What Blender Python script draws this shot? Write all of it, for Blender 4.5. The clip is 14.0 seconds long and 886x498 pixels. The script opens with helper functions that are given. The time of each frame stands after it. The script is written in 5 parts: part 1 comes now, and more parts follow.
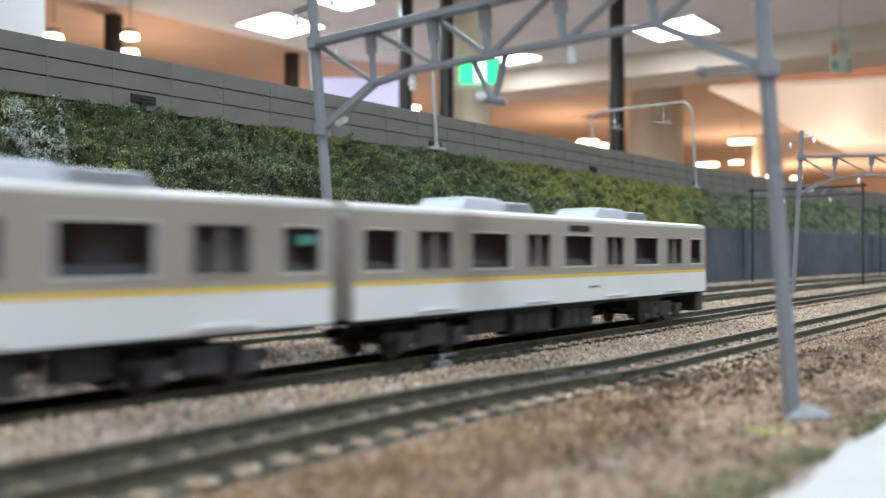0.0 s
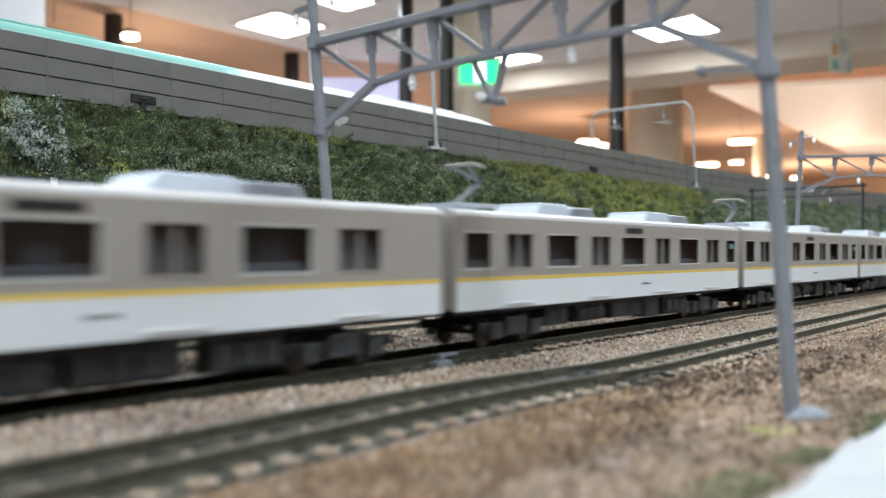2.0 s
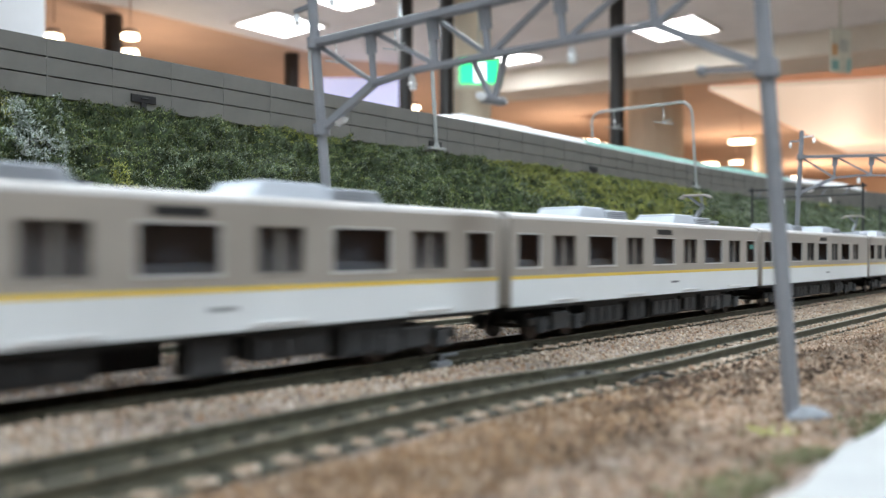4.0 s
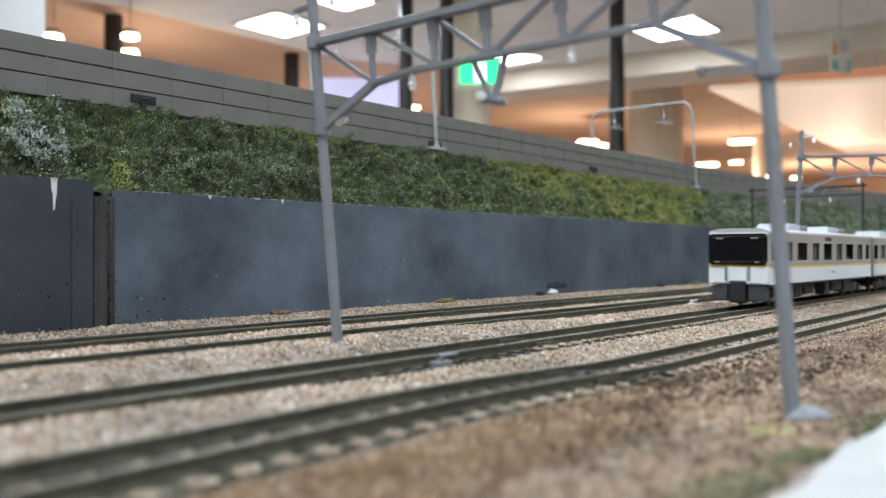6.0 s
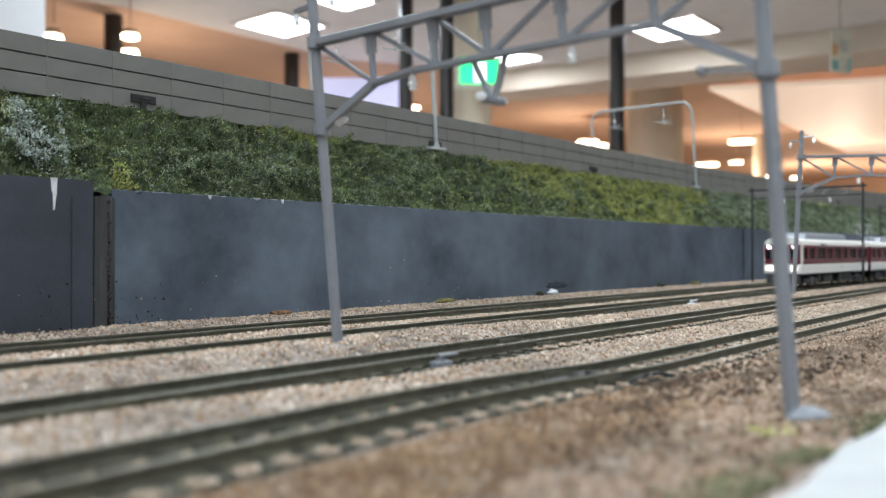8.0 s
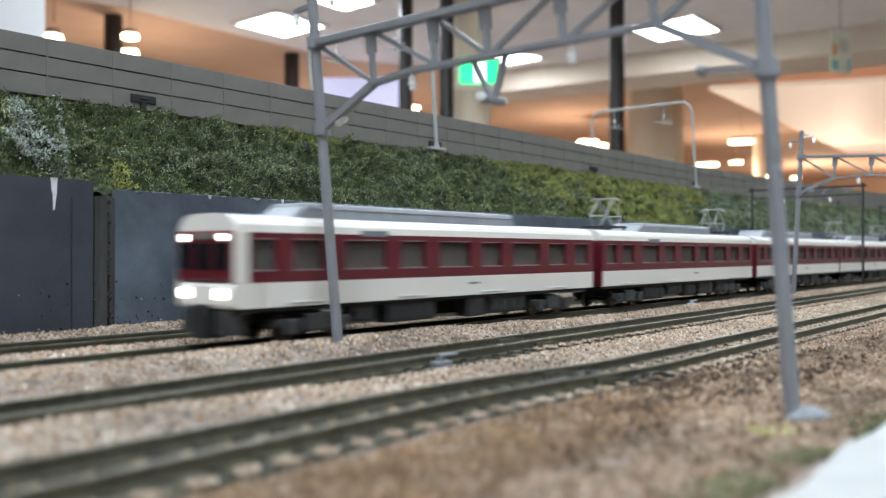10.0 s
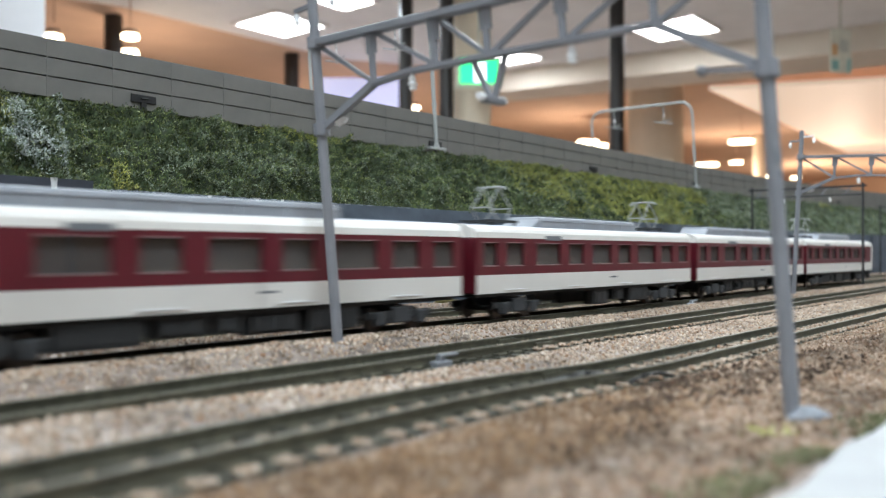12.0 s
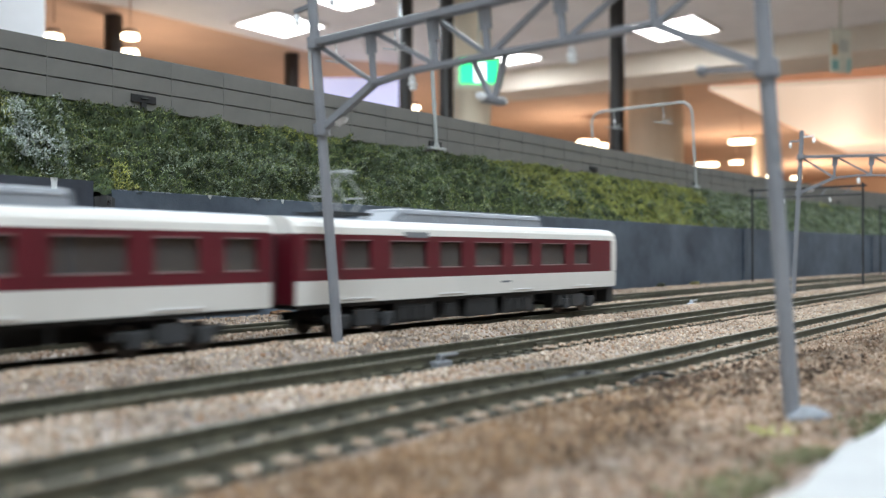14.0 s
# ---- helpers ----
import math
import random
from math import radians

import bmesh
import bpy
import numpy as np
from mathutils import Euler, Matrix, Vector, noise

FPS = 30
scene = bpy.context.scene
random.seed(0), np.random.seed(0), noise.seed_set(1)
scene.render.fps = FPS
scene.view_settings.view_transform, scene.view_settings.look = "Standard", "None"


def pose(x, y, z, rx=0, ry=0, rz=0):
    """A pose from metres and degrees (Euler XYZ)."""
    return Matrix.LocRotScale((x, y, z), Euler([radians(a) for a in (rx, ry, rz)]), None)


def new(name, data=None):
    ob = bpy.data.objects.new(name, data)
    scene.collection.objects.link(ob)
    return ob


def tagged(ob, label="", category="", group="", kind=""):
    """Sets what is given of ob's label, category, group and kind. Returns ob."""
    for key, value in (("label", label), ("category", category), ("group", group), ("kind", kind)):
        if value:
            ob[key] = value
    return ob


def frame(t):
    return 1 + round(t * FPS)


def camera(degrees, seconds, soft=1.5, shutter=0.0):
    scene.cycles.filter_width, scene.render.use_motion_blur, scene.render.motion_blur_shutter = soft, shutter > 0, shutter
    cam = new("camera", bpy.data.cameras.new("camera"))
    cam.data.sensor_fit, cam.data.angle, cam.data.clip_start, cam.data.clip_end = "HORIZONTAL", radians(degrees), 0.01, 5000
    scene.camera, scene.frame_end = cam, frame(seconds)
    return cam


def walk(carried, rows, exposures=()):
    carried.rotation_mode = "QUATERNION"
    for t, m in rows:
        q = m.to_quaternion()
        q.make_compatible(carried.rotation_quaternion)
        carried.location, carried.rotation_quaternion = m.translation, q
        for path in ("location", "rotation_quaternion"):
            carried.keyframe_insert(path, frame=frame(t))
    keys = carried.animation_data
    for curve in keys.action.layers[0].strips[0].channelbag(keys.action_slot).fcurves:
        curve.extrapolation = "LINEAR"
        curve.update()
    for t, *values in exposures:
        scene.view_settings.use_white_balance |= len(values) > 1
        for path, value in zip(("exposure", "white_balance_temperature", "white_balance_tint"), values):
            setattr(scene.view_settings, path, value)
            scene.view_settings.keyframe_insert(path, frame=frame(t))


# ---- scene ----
cam = camera(55.8, 14.0, soft=1.2, shutter=0.5)
H = 0.0217                      # lens height over the near track bed
TURN = 39.68                    # angle between the line of sight and the tracks
UPTILT = 0.27
cam_pose = pose(0, 0, H, 90 + UPTILT, 0, TURN - 90)
walk(cam, [(0.0, cam_pose), (14.0, cam_pose)])
cam.data.dof.use_dof = True
cam.data.dof.focus_distance = 0.24
cam.data.dof.aperture_fstop = 21

# ---- light ----
CEIL = 2.02                     # hall ceiling over the lens height
world = bpy.data.worlds.new("hall_air")
scene.world = world
world.use_nodes = True
world.node_tree.nodes["Background"].inputs[0].default_value = (0.95, 0.97, 1.0, 1)
world.node_tree.nodes["Background"].inputs[1].default_value = 0.25
scene.view_settings.exposure = 0.0


def area_lamp(x, y, z, w, h, watts, colour=(0.74, 0.89, 1.0)):
    data = bpy.data.lights.new("panel_lamp", "AREA")
    data.shape, data.size, data.size_y, data.energy, data.color = "RECTANGLE", w, h, watts, colour
    ob = new("panel_lamp", data)
    ob.matrix_world = pose(x, y, z)
    return ob


PANELS = [(7.08, 3.18, 0.58), (7.06, 4.93, 0.44), (4.75, 5.8, 0.55), (4.62, 4.85, 0.34), (2.3, 3.2, 0.6), (2.3, 0.6, 0.6), (-0.3, 1.7, 0.6), (-0.5, -0.8, 0.6), (2.4, -2.0, 0.6), (-2.6, 0.6, 0.6)]
for px_, py_, size_ in PANELS:
    area_lamp(px_, py_, H + CEIL - 0.03, size_, size_, 53 if math.hypot(px_, py_) < 4.0 else 8 if px_ > 7.0 else 17)

# ---- materials ----


def mat(name, colour, rough=0.6, metal=0.0, vary=0.15, scale=300.0, bump=0.0, bump_scale=None, second=None, island=0.0, per_object=0.0,
        mix_low=0.35, mix_high=0.65, spec=0.5, stretch=None):
    """Principled surface with two scales of noise in its colour, bump, and shifts per piece."""
    m = bpy.data.materials.new(name)
    m.use_nodes = True
    nt = m.node_tree
    b = nt.nodes["Principled BSDF"]
    b.inputs["Roughness"].default_value = rough
    b.inputs["Metallic"].default_value = metal
    b.inputs["Specular IOR Level"].default_value = spec
    tc = nt.nodes.new("ShaderNodeTexCoord")
    src = tc.outputs["Object"]
    if stretch:
        mp = nt.nodes.new("ShaderNodeMapping")
        mp.inputs["Scale"].default_value = stretch
        nt.links.new(src, mp.inputs["Vector"])
        src = mp.outputs["Vector"]
    n1 = nt.nodes.new("ShaderNodeTexNoise")
    n1.inputs["Scale"].default_value = scale
    n1.inputs["Detail"].default_value = 6
    n1.inputs["Roughness"].default_value = 0.65
    nt.links.new(src, n1.inputs["Vector"])
    ramp = nt.nodes.new("ShaderNodeValToRGB")
    dark = tuple(c * (1 - vary) for c in colour)
    light = second or tuple(min(1, c * (1 + vary)) for c in colour)
    ramp.color_ramp.elements[0].color, ramp.color_ramp.elements[0].position = (*dark, 1), mix_low
    ramp.color_ramp.elements[1].color, ramp.color_ramp.elements[1].position = (*light, 1), mix_high
    nt.links.new(n1.outputs["Fac"], ramp.inputs["Fac"])
    n2 = nt.nodes.new("ShaderNodeTexNoise")
    n2.inputs["Scale"].default_value = scale * 0.13
    n2.inputs["Detail"].default_value = 4
    nt.links.new(src, n2.inputs["Vector"])
    hsv = nt.nodes.new("ShaderNodeHueSaturation")
    nt.links.new(ramp.outputs["Color"], hsv.inputs["Color"])
    mr = nt.nodes.new("ShaderNodeMapRange")
    mr.inputs[1].default_value, mr.inputs[2].default_value = 0.3, 0.7
    mr.inputs[3].default_value, mr.inputs[4].default_value = 1 - vary * 0.8, 1 + vary * 0.8
    nt.links.new(n2.outputs["Fac"], mr.inputs[0])
    value = mr.outputs[0]
    for amount, node, sock in ((island, "ShaderNodeNewGeometry", "Random Per Island"), (per_object, "ShaderNodeObjectInfo", "Random")):
        if amount:
            g = nt.nodes.new(node)
            r2 = nt.nodes.new("ShaderNodeMapRange")
            r2.inputs[3].default_value, r2.inputs[4].default_value = 1 - amount, 1 + amount
            nt.links.new(g.outputs[sock], r2.inputs[0])
            mul = nt.nodes.new("ShaderNodeMath")
            mul.operation = "MULTIPLY"
            nt.links.new(value, mul.inputs[0])
            nt.links.new(r2.outputs[0], mul.inputs[1])
            value = mul.outputs[0]
    nt.links.new(value, hsv.inputs["Value"])
    nt.links.new(hsv.outputs["Color"], b.inputs["Base Color"])
    if bump:
        n3 = nt.nodes.new("ShaderNodeTexNoise")
        n3.inputs["Scale"].default_value = bump_scale or scale * 3
        n3.inputs["Detail"].default_value = 5
        nt.links.new(src, n3.inputs["Vector"])
        bp = nt.nodes.new("ShaderNodeBump")
        bp.inputs["Strength"].default_value = bump
        bp.inputs["Distance"].default_value = 0.3 / (bump_scale or scale * 3)
        nt.links.new(n3.outputs["Fac"], bp.inputs["Height"])
        nt.links.new(bp.outputs["Normal"], b.inputs["Normal"])
    return m


def glow(name, colour, strength):
    m = bpy.data.materials.new(name)
    m.use_nodes = True
    b = m.node_tree.nodes["Principled BSDF"]
    b.inputs["Base Color"].default_value = (*colour, 1)
    b.inputs["Emission Color"].default_value = (*colour, 1)
    b.inputs["Emission Strength"].default_value = strength
    return m


def tinted_glass(name, tint, gloss=0.12):
    m = bpy.data.materials.new(name)
    m.use_nodes = True
    nt = m.node_tree
    nt.nodes.remove(nt.nodes["Principled BSDF"])
    tr = nt.nodes.new("ShaderNodeBsdfTransparent")
    tr.inputs["Color"].default_value = (*tint, 1)
    gl = nt.nodes.new("ShaderNodeBsdfGlossy")
    gl.inputs["Roughness"].default_value = 0.08
    mix = nt.nodes.new("ShaderNodeMixShader")
    mix.inputs[0].default_value = gloss
    nt.links.new(tr.outputs[0], mix.inputs[1])
    nt.links.new(gl.outputs[0], mix.inputs[2])
    nt.links.new(mix.outputs[0], nt.nodes["Material Output"].inputs[0])
    return m


def stone_mat(name, colours, rough=0.9, spread=0.22, scale=45):
    """Grains whose colour is drawn from a ramp, a piece at a time."""
    m = bpy.data.materials.new(name)
    m.use_nodes = True
    nt = m.node_tree
    b = nt.nodes["Principled BSDF"]
    b.inputs["Roughness"].default_value = rough
    b.inputs["Specular IOR Level"].default_value = 0.15
    g = nt.nodes.new("ShaderNodeNewGeometry")
    ramp = nt.nodes.new("ShaderNodeValToRGB")
    els = ramp.color_ramp.elements
    while len(els) < len(colours):
        els.new(0.5)
    for i, c in enumerate(colours):
        els[i].position, els[i].color = i / (len(colours) - 1), (*c, 1)
    nt.links.new(g.outputs["Random Per Island"], ramp.inputs["Fac"])
    tc = nt.nodes.new("ShaderNodeTexCoord")
    n = nt.nodes.new("ShaderNodeTexNoise")
    n.inputs["Scale"].default_value = scale
    n.inputs["Detail"].default_value = 5
    nt.links.new(tc.outputs["Object"], n.inputs["Vector"])
    hsv = nt.nodes.new("ShaderNodeHueSaturation")
    mr = nt.nodes.new("ShaderNodeMapRange")
    mr.inputs[1].default_value, mr.inputs[2].default_value, mr.inputs[3].default_value, mr.inputs[4].default_value = 0.3, 0.7, 1 - spread, 1 + spread
    nt.links.new(n.outputs["Fac"], mr.inputs[0])
    nt.links.new(mr.outputs[0], hsv.inputs["Value"])
    nt.links.new(ramp.outputs["Color"], hsv.inputs["Color"])
    nt.links.new(hsv.outputs["Color"], b.inputs["Base Color"])
    return m


M_BALLAST = stone_mat("ballast_grain", [(0.424, 0.336, 0.261), (0.253, 0.182, 0.131), (0.524, 0.442, 0.360), (0.118, 0.085, 0.059), (0.469, 0.340, 0.245), (0.343, 0.272, 0.214), (0.578, 0.492, 0.404), (0.280, 0.152, 0.084), (0.406, 0.327, 0.261)])
M_DIRT = stone_mat("dirt_grain", [(0.182, 0.116, 0.071), (0.329, 0.246, 0.182), (0.073, 0.044, 0.026), (0.237, 0.159, 0.105), (0.410, 0.323, 0.255), (0.164, 0.086, 0.047), (0.283, 0.207, 0.154), (0.218, 0.181, 0.145)], spread=0.5, scale=55)
M_GROUND = mat("glued_ballast_bed", (0.14, 0.095, 0.068), 0.95, vary=0.4, scale=160, bump=0.8, bump_scale=1300, second=(0.36, 0.30, 0.26))
M_SLEEPER = mat("weathered_sleeper_plastic", (0.056, 0.053, 0.038), 0.8, vary=0.3, scale=900, per_object=0.25)
M_BED = mat("dusty_olive_track_base", (0.066, 0.060, 0.042), 0.9, vary=0.3, scale=350, bump=0.5)
M_RAIL = mat("olive_weathered_rail", (0.068, 0.064, 0.042), 0.6, vary=0.3, scale=500)
M_HEAD = mat("dusty_rail_head", (0.15, 0.14, 0.11), 0.5, metal=0.5, vary=0.25, scale=500)
M_WALL = mat("slate_blue_painted_wall", (0.046, 0.062, 0.086), 0.5, vary=0.24, scale=34, bump=0.6, bump_scale=2200, second=(0.128, 0.160, 0.198), mix_low=0.30, mix_high=0.75)
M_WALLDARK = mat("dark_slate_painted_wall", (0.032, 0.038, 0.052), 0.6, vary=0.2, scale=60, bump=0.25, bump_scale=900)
M_PILASTER = mat("grey_brown_pilaster", (0.040, 0.040, 0.040), 0.8, vary=0.35, scale=260, bump=0.5, stretch=(1, 1, 0.25))
M_CHIP = mat("bare_wall_edge", (0.22, 0.25, 0.28), 0.7, vary=0.3, scale=600)
M_GLUE = mat("dried_white_glue", (0.72, 0.74, 0.74), 0.35, vary=0.1, scale=500)
M_BARRIER = mat("grey_viaduct_plastic", (0.150, 0.144, 0.132), 0.5, vary=0.10, scale=70, bump=0.06, bump_scale=1500, second=(0.172, 0.165, 0.150))
M_GANTRY = mat("grey_gantry_plastic", (0.20, 0.205, 0.225), 0.5, vary=0.06, scale=200)
M_MAST = mat("pale_grey_mast_plastic", (0.36, 0.37, 0.36), 0.5, vary=0.06, scale=200)
M_INSUL = mat("white_insulator", (0.78, 0.78, 0.78), 0.35, vary=0.04, scale=300)
M_BLACK = mat("black_plastic", (0.012, 0.012, 0.013), 0.45, vary=0.2, scale=400)
M_UNDER = mat("dark_grey_underframe", (0.022, 0.023, 0.024), 0.6, vary=0.25, scale=300)
M_WHEEL = mat("blackened_wheel_metal", (0.10, 0.09, 0.085), 0.4, metal=0.9, vary=0.2, scale=500)
M_BEIGE = mat("warm_grey_beige_paint", (0.33, 0.295, 0.26), 0.38, vary=0.03, scale=100)
M_CARWHITE = mat("cool_white_paint", (0.70, 0.72, 0.73), 0.35, vary=0.02, scale=100)
M_YELLOW = mat("golden_yellow_stripe", (0.72, 0.50, 0.09), 0.4, vary=0.03, scale=100)
M_ROOF1 = mat("pale_roof_paint", (0.42, 0.40, 0.385), 0.5, vary=0.05, scale=120)
M_ACGREY = mat("light_grey_roof_unit", (0.42, 0.45, 0.50), 0.45, vary=0.05, scale=200)
M_ACDARK = mat("grey_grille", (0.17, 0.18, 0.195), 0.55, vary=0.1, scale=500)
M_MAROON = mat("deep_maroon_paint", (0.105, 0.008, 0.016), 0.36, vary=0.04, scale=100)
M_CREAM = mat("ivory_white_paint", (0.66, 0.635, 0.595), 0.36, vary=0.02, scale=100)
M_ROOF2 = mat("mid_grey_roof_paint", (0.27, 0.285, 0.31), 0.55, vary=0.06, scale=150)
M_GLASS1 = tinted_glass("smoked_train_glass", (0.60, 0.62, 0.65), 0.08)
M_GLASS2 = tinted_glass("clear_train_glass", (0.80, 0.80, 0.80), 0.08)
M_FRAME = mat("bright_window_frame", (0.60, 0.59, 0.575), 0.4, metal=0.1, vary=0.05, scale=300)
M_FRAME2 = mat("dull_maroon_window_frame", (0.24, 0.15, 0.15), 0.45, vary=0.08, scale=300)
M_DOORIN = mat("grey_brown_door_blind", (0.24, 0.22, 0.205), 0.6, vary=0.08, scale=200)
M_INSIDE1 = mat("dark_car_interior", (0.20, 0.21, 0.235), 0.7, vary=0.2, scale=200)
# blue-grey painted for the reflection over part of a wide pane
M_REFLECT1 = mat("blue_grey_pane_reflection", (0.22, 0.235, 0.265), 0.6, vary=0.12, scale=200)
# painted tone of the lit interior behind the maroon train's glass
M_LITINSIDE2 = mat("grey_lit_interior_sheet", (0.115, 0.108, 0.106), 0.5, vary=0.15, scale=120)
M_INSIDE2 = mat("grey_car_interior", (0.34, 0.33, 0.32), 0.7, vary=0.15, scale=200)
M_TEALROOF = mat("teal_green_train_roof", (0.22, 0.46, 0.40), 0.35, vary=0.04, scale=100)
M_SHINWHITE = mat("glossy_train_white", (0.80, 0.80, 0.80), 0.3, vary=0.02, scale=100)
M_NOSEBLUE = mat("bright_blue_nose", (0.05, 0.30, 0.55), 0.3, vary=0.04, scale=100)
M_FOAM = mat("white_border_board", (0.33, 0.33, 0.325), 0.8, vary=0.06, scale=150, bump=0.3)
M_SOIL = mat("embankment_soil", (0.018, 0.030, 0.010), 0.95, vary=0.5, scale=500, bump=0.9, second=(0.045, 0.065, 0.022))
M_FLOCK = stone_mat("green_flock", [(0.085, 0.115, 0.036), (0.150, 0.185, 0.064), (0.022, 0.038, 0.014), (0.250, 0.270, 0.105), (0.050, 0.075, 0.030), (0.115, 0.150, 0.066), (0.42, 0.44, 0.27)], spread=0.8, scale=110)
M_FLOCKY = stone_mat("yellow_green_flock", [(0.389, 0.380, 0.095), (0.285, 0.318, 0.095), (0.494, 0.465, 0.160), (0.162, 0.199, 0.065)], spread=0.45, scale=130)
M_FLOCKG = stone_mat("grey_green_flock", [(0.18, 0.215, 0.145), (0.27, 0.305, 0.235), (0.10, 0.135, 0.085), (0.37, 0.40, 0.34)], spread=0.5, scale=130)
M_FLOCKW = stone_mat("glue_whitened_flock", [(0.62, 0.66, 0.64), (0.40, 0.45, 0.42), (0.75, 0.78, 0.77), (0.22, 0.28, 0.23)], spread=0.4, scale=200)
M_MOSSY = stone_mat("dull_olive_moss", [(0.108, 0.112, 0.053), (0.065, 0.070, 0.034), (0.158, 0.147, 0.090), (0.086, 0.098, 0.045)], spread=0.4, scale=130)
M_GLUECLOUD = mat("cloudy_glue", (0.17, 0.18, 0.20), 0.6, vary=0.4, scale=400)

# ---- building blocks ----
BEND_FROM, BEND_R, BEND_FULL = 0.50, 2.6, 0.75


def bend(x):
    """Sideways drift of the whole line where it curves away at the far end, and its heading."""
    d = max(0.0, x - BEND_FROM)
    if d < BEND_FULL:
        return -d * d / (2 * BEND_R), -d / BEND_R
    return -BEND_FULL ** 2 / (2 * BEND_R) - (d - BEND_FULL) * BEND_FULL / BEND_R, -BEND_FULL / BEND_R


def mesh_ob(name, bm, material, parent=None, smooth=False):
    me = bpy.data.meshes.new(name)
    bm.normal_update()
    bm.to_mesh(me)
    bm.free()
    for m_ in (material if isinstance(material, (list, tuple)) else [material]):
        me.materials.append(m_)
    if smooth:
        for p in me.polygons:
            p.use_smooth = True
    ob = new(name, me)
    if parent:
        ob.parent = parent
    return ob


def part(name, bm, material, parent, label="", smooth=False):
    ob = mesh_ob(name, bm, material, parent, smooth)
    if label:
        ob["label"] = label
    return ob


def same_part(name, me, parent, m):
    ob = new(name, me)
    ob.parent = parent
    ob.matrix_basis = m
    return ob


def box(bm, x0, x1, y0, y1, z0, z1, bevel=0.0, index=0):
    r = bmesh.ops.create_cube(bm, size=1.0, matrix=Matrix.LocRotScale(((x0 + x1) / 2, (y0 + y1) / 2, (z0 + z1) / 2), None, (x1 - x0, y1 - y0, z1 - z0)))
    verts = r["verts"]
    faces = {f for v in verts for f in v.link_faces}
    for f in faces:
        f.material_index = index
    if bevel:
        edges = list({e for v in verts for e in v.link_edges})
        bmesh.ops.bevel(bm, geom=edges, offset=bevel, segments=2, profile=0.5, affect="EDGES")
    return verts


def bar(bm, a, b, w, d=None, sides=4, twist=45.0, taper=1.0):
    """A straight bar from a to b; sides 4 gives a square section."""
    a, b = Vector(a), Vector(b)
    v = b - a
    q = v.to_track_quat("Z", "Y").to_matrix().to_4x4()
    k = math.sqrt(2) if sides == 4 else 1.0
    m = Matrix.Translation((a + b) / 2) @ q @ Matrix.Diagonal((1.0, (d or w) / w, 1.0, 1.0)) @ pose(0, 0, 0, 0, 0, twist if sides == 4 else 0)
    bmesh.ops.create_cone(bm, cap_ends=True, segments=sides, radius1=w / 2 * k, radius2=w / 2 * k * taper, depth=v.length, matrix=m)


def sweep(bm, profile, xs, closed=True, index=0):
    """Profile of (y, z) points carried along the line at the stations xs."""
    rings = []
    for x in xs:
        dy = bend(x)[0]
        rings.append([bm.verts.new((x, y + dy, z)) for y, z in profile])
    n = len(profile)
    for a, b in zip(rings, rings[1:]):
        for i in range(n if closed else n - 1):
            j = (i + 1) % n
            f = bm.faces.new((a[i], b[i], b[j], a[j]))
            f.material_index = index
    if closed:
        bm.faces.new(rings[0])
        bm.faces.new(list(reversed(rings[-1])))


def stations(x0, x1, step=0.05):
    n = max(1, round((x1 - x0) / step))
    return [x0 + (x1 - x0) * i / n for i in range(n + 1)]


# ---- layout: ground ----
X_LEFT, X_RIGHT = -1.0, 3.0
Y_D, Y_C, Y_B, Y_A = 0.0681, 0.1019, 0.1399, 0.1712
RAIL, RAIL_DIP = 0.0035, 0.0026           # rail tops; the track by the border dips past its joint
Y_WALL = 0.196


def smooth_step(a, b, v):
    t = min(1.0, max(0.0, (v - a) / (b - a)))
    return t * t * (3 - 2 * t)


def border_lift(x):
    """Rise of the track beside the border on the near side of its joint."""
    return (RAIL - RAIL_DIP) * smooth_step(0.135, 0.075, x)


def ground_z(x, y):
    """Height of the ballast and earth, by distance from the border."""
    left, close = smooth_step(0.24, 0.12, x), smooth_step(0.11, 0.035, x)
    lift = border_lift(x)
    z = 0.0014 - (RAIL - RAIL_DIP - lift) * smooth_step(0.0890, 0.0780, y)
    z += (0.0011 - 0.7 * lift) * (1 - smooth_step(0.045, 0.056, y))
    z -= 0.0011 * smooth_step(0.047, 0.036, y)
    z += 0.0018 * close * smooth_step(0.080, 0.090, y) * smooth_step(0.0955, 0.0935, y)
    z += (0.0010 + 0.0020 * left) * smooth_step(0.1105, 0.1190, y) * smooth_step(0.1335, 0.1260, y)
    z += (0.0006 + 0.0009 * left) * smooth_step(0.1480, 0.1520, y) * smooth_step(0.1650, 0.1590, y)
    z += 0.0022 * smooth_step(0.1800, 0.1920, y)
    for yc in (Y_D, Y_C, Y_B, Y_A):
        z -= 0.0005 * smooth_step(0.0090, 0.0072, abs(y - yc))
    rough = 0.00022
    if y < 0.055:
        rough = 0.0008
    elif 0.1125 < y < 0.129:
        rough = 0.0004
    n = noise.noise((x * 90, y * 90, 0.3)) + 0.6 * noise.noise((x * 260, y * 260, 1.7))
    return z + rough * n


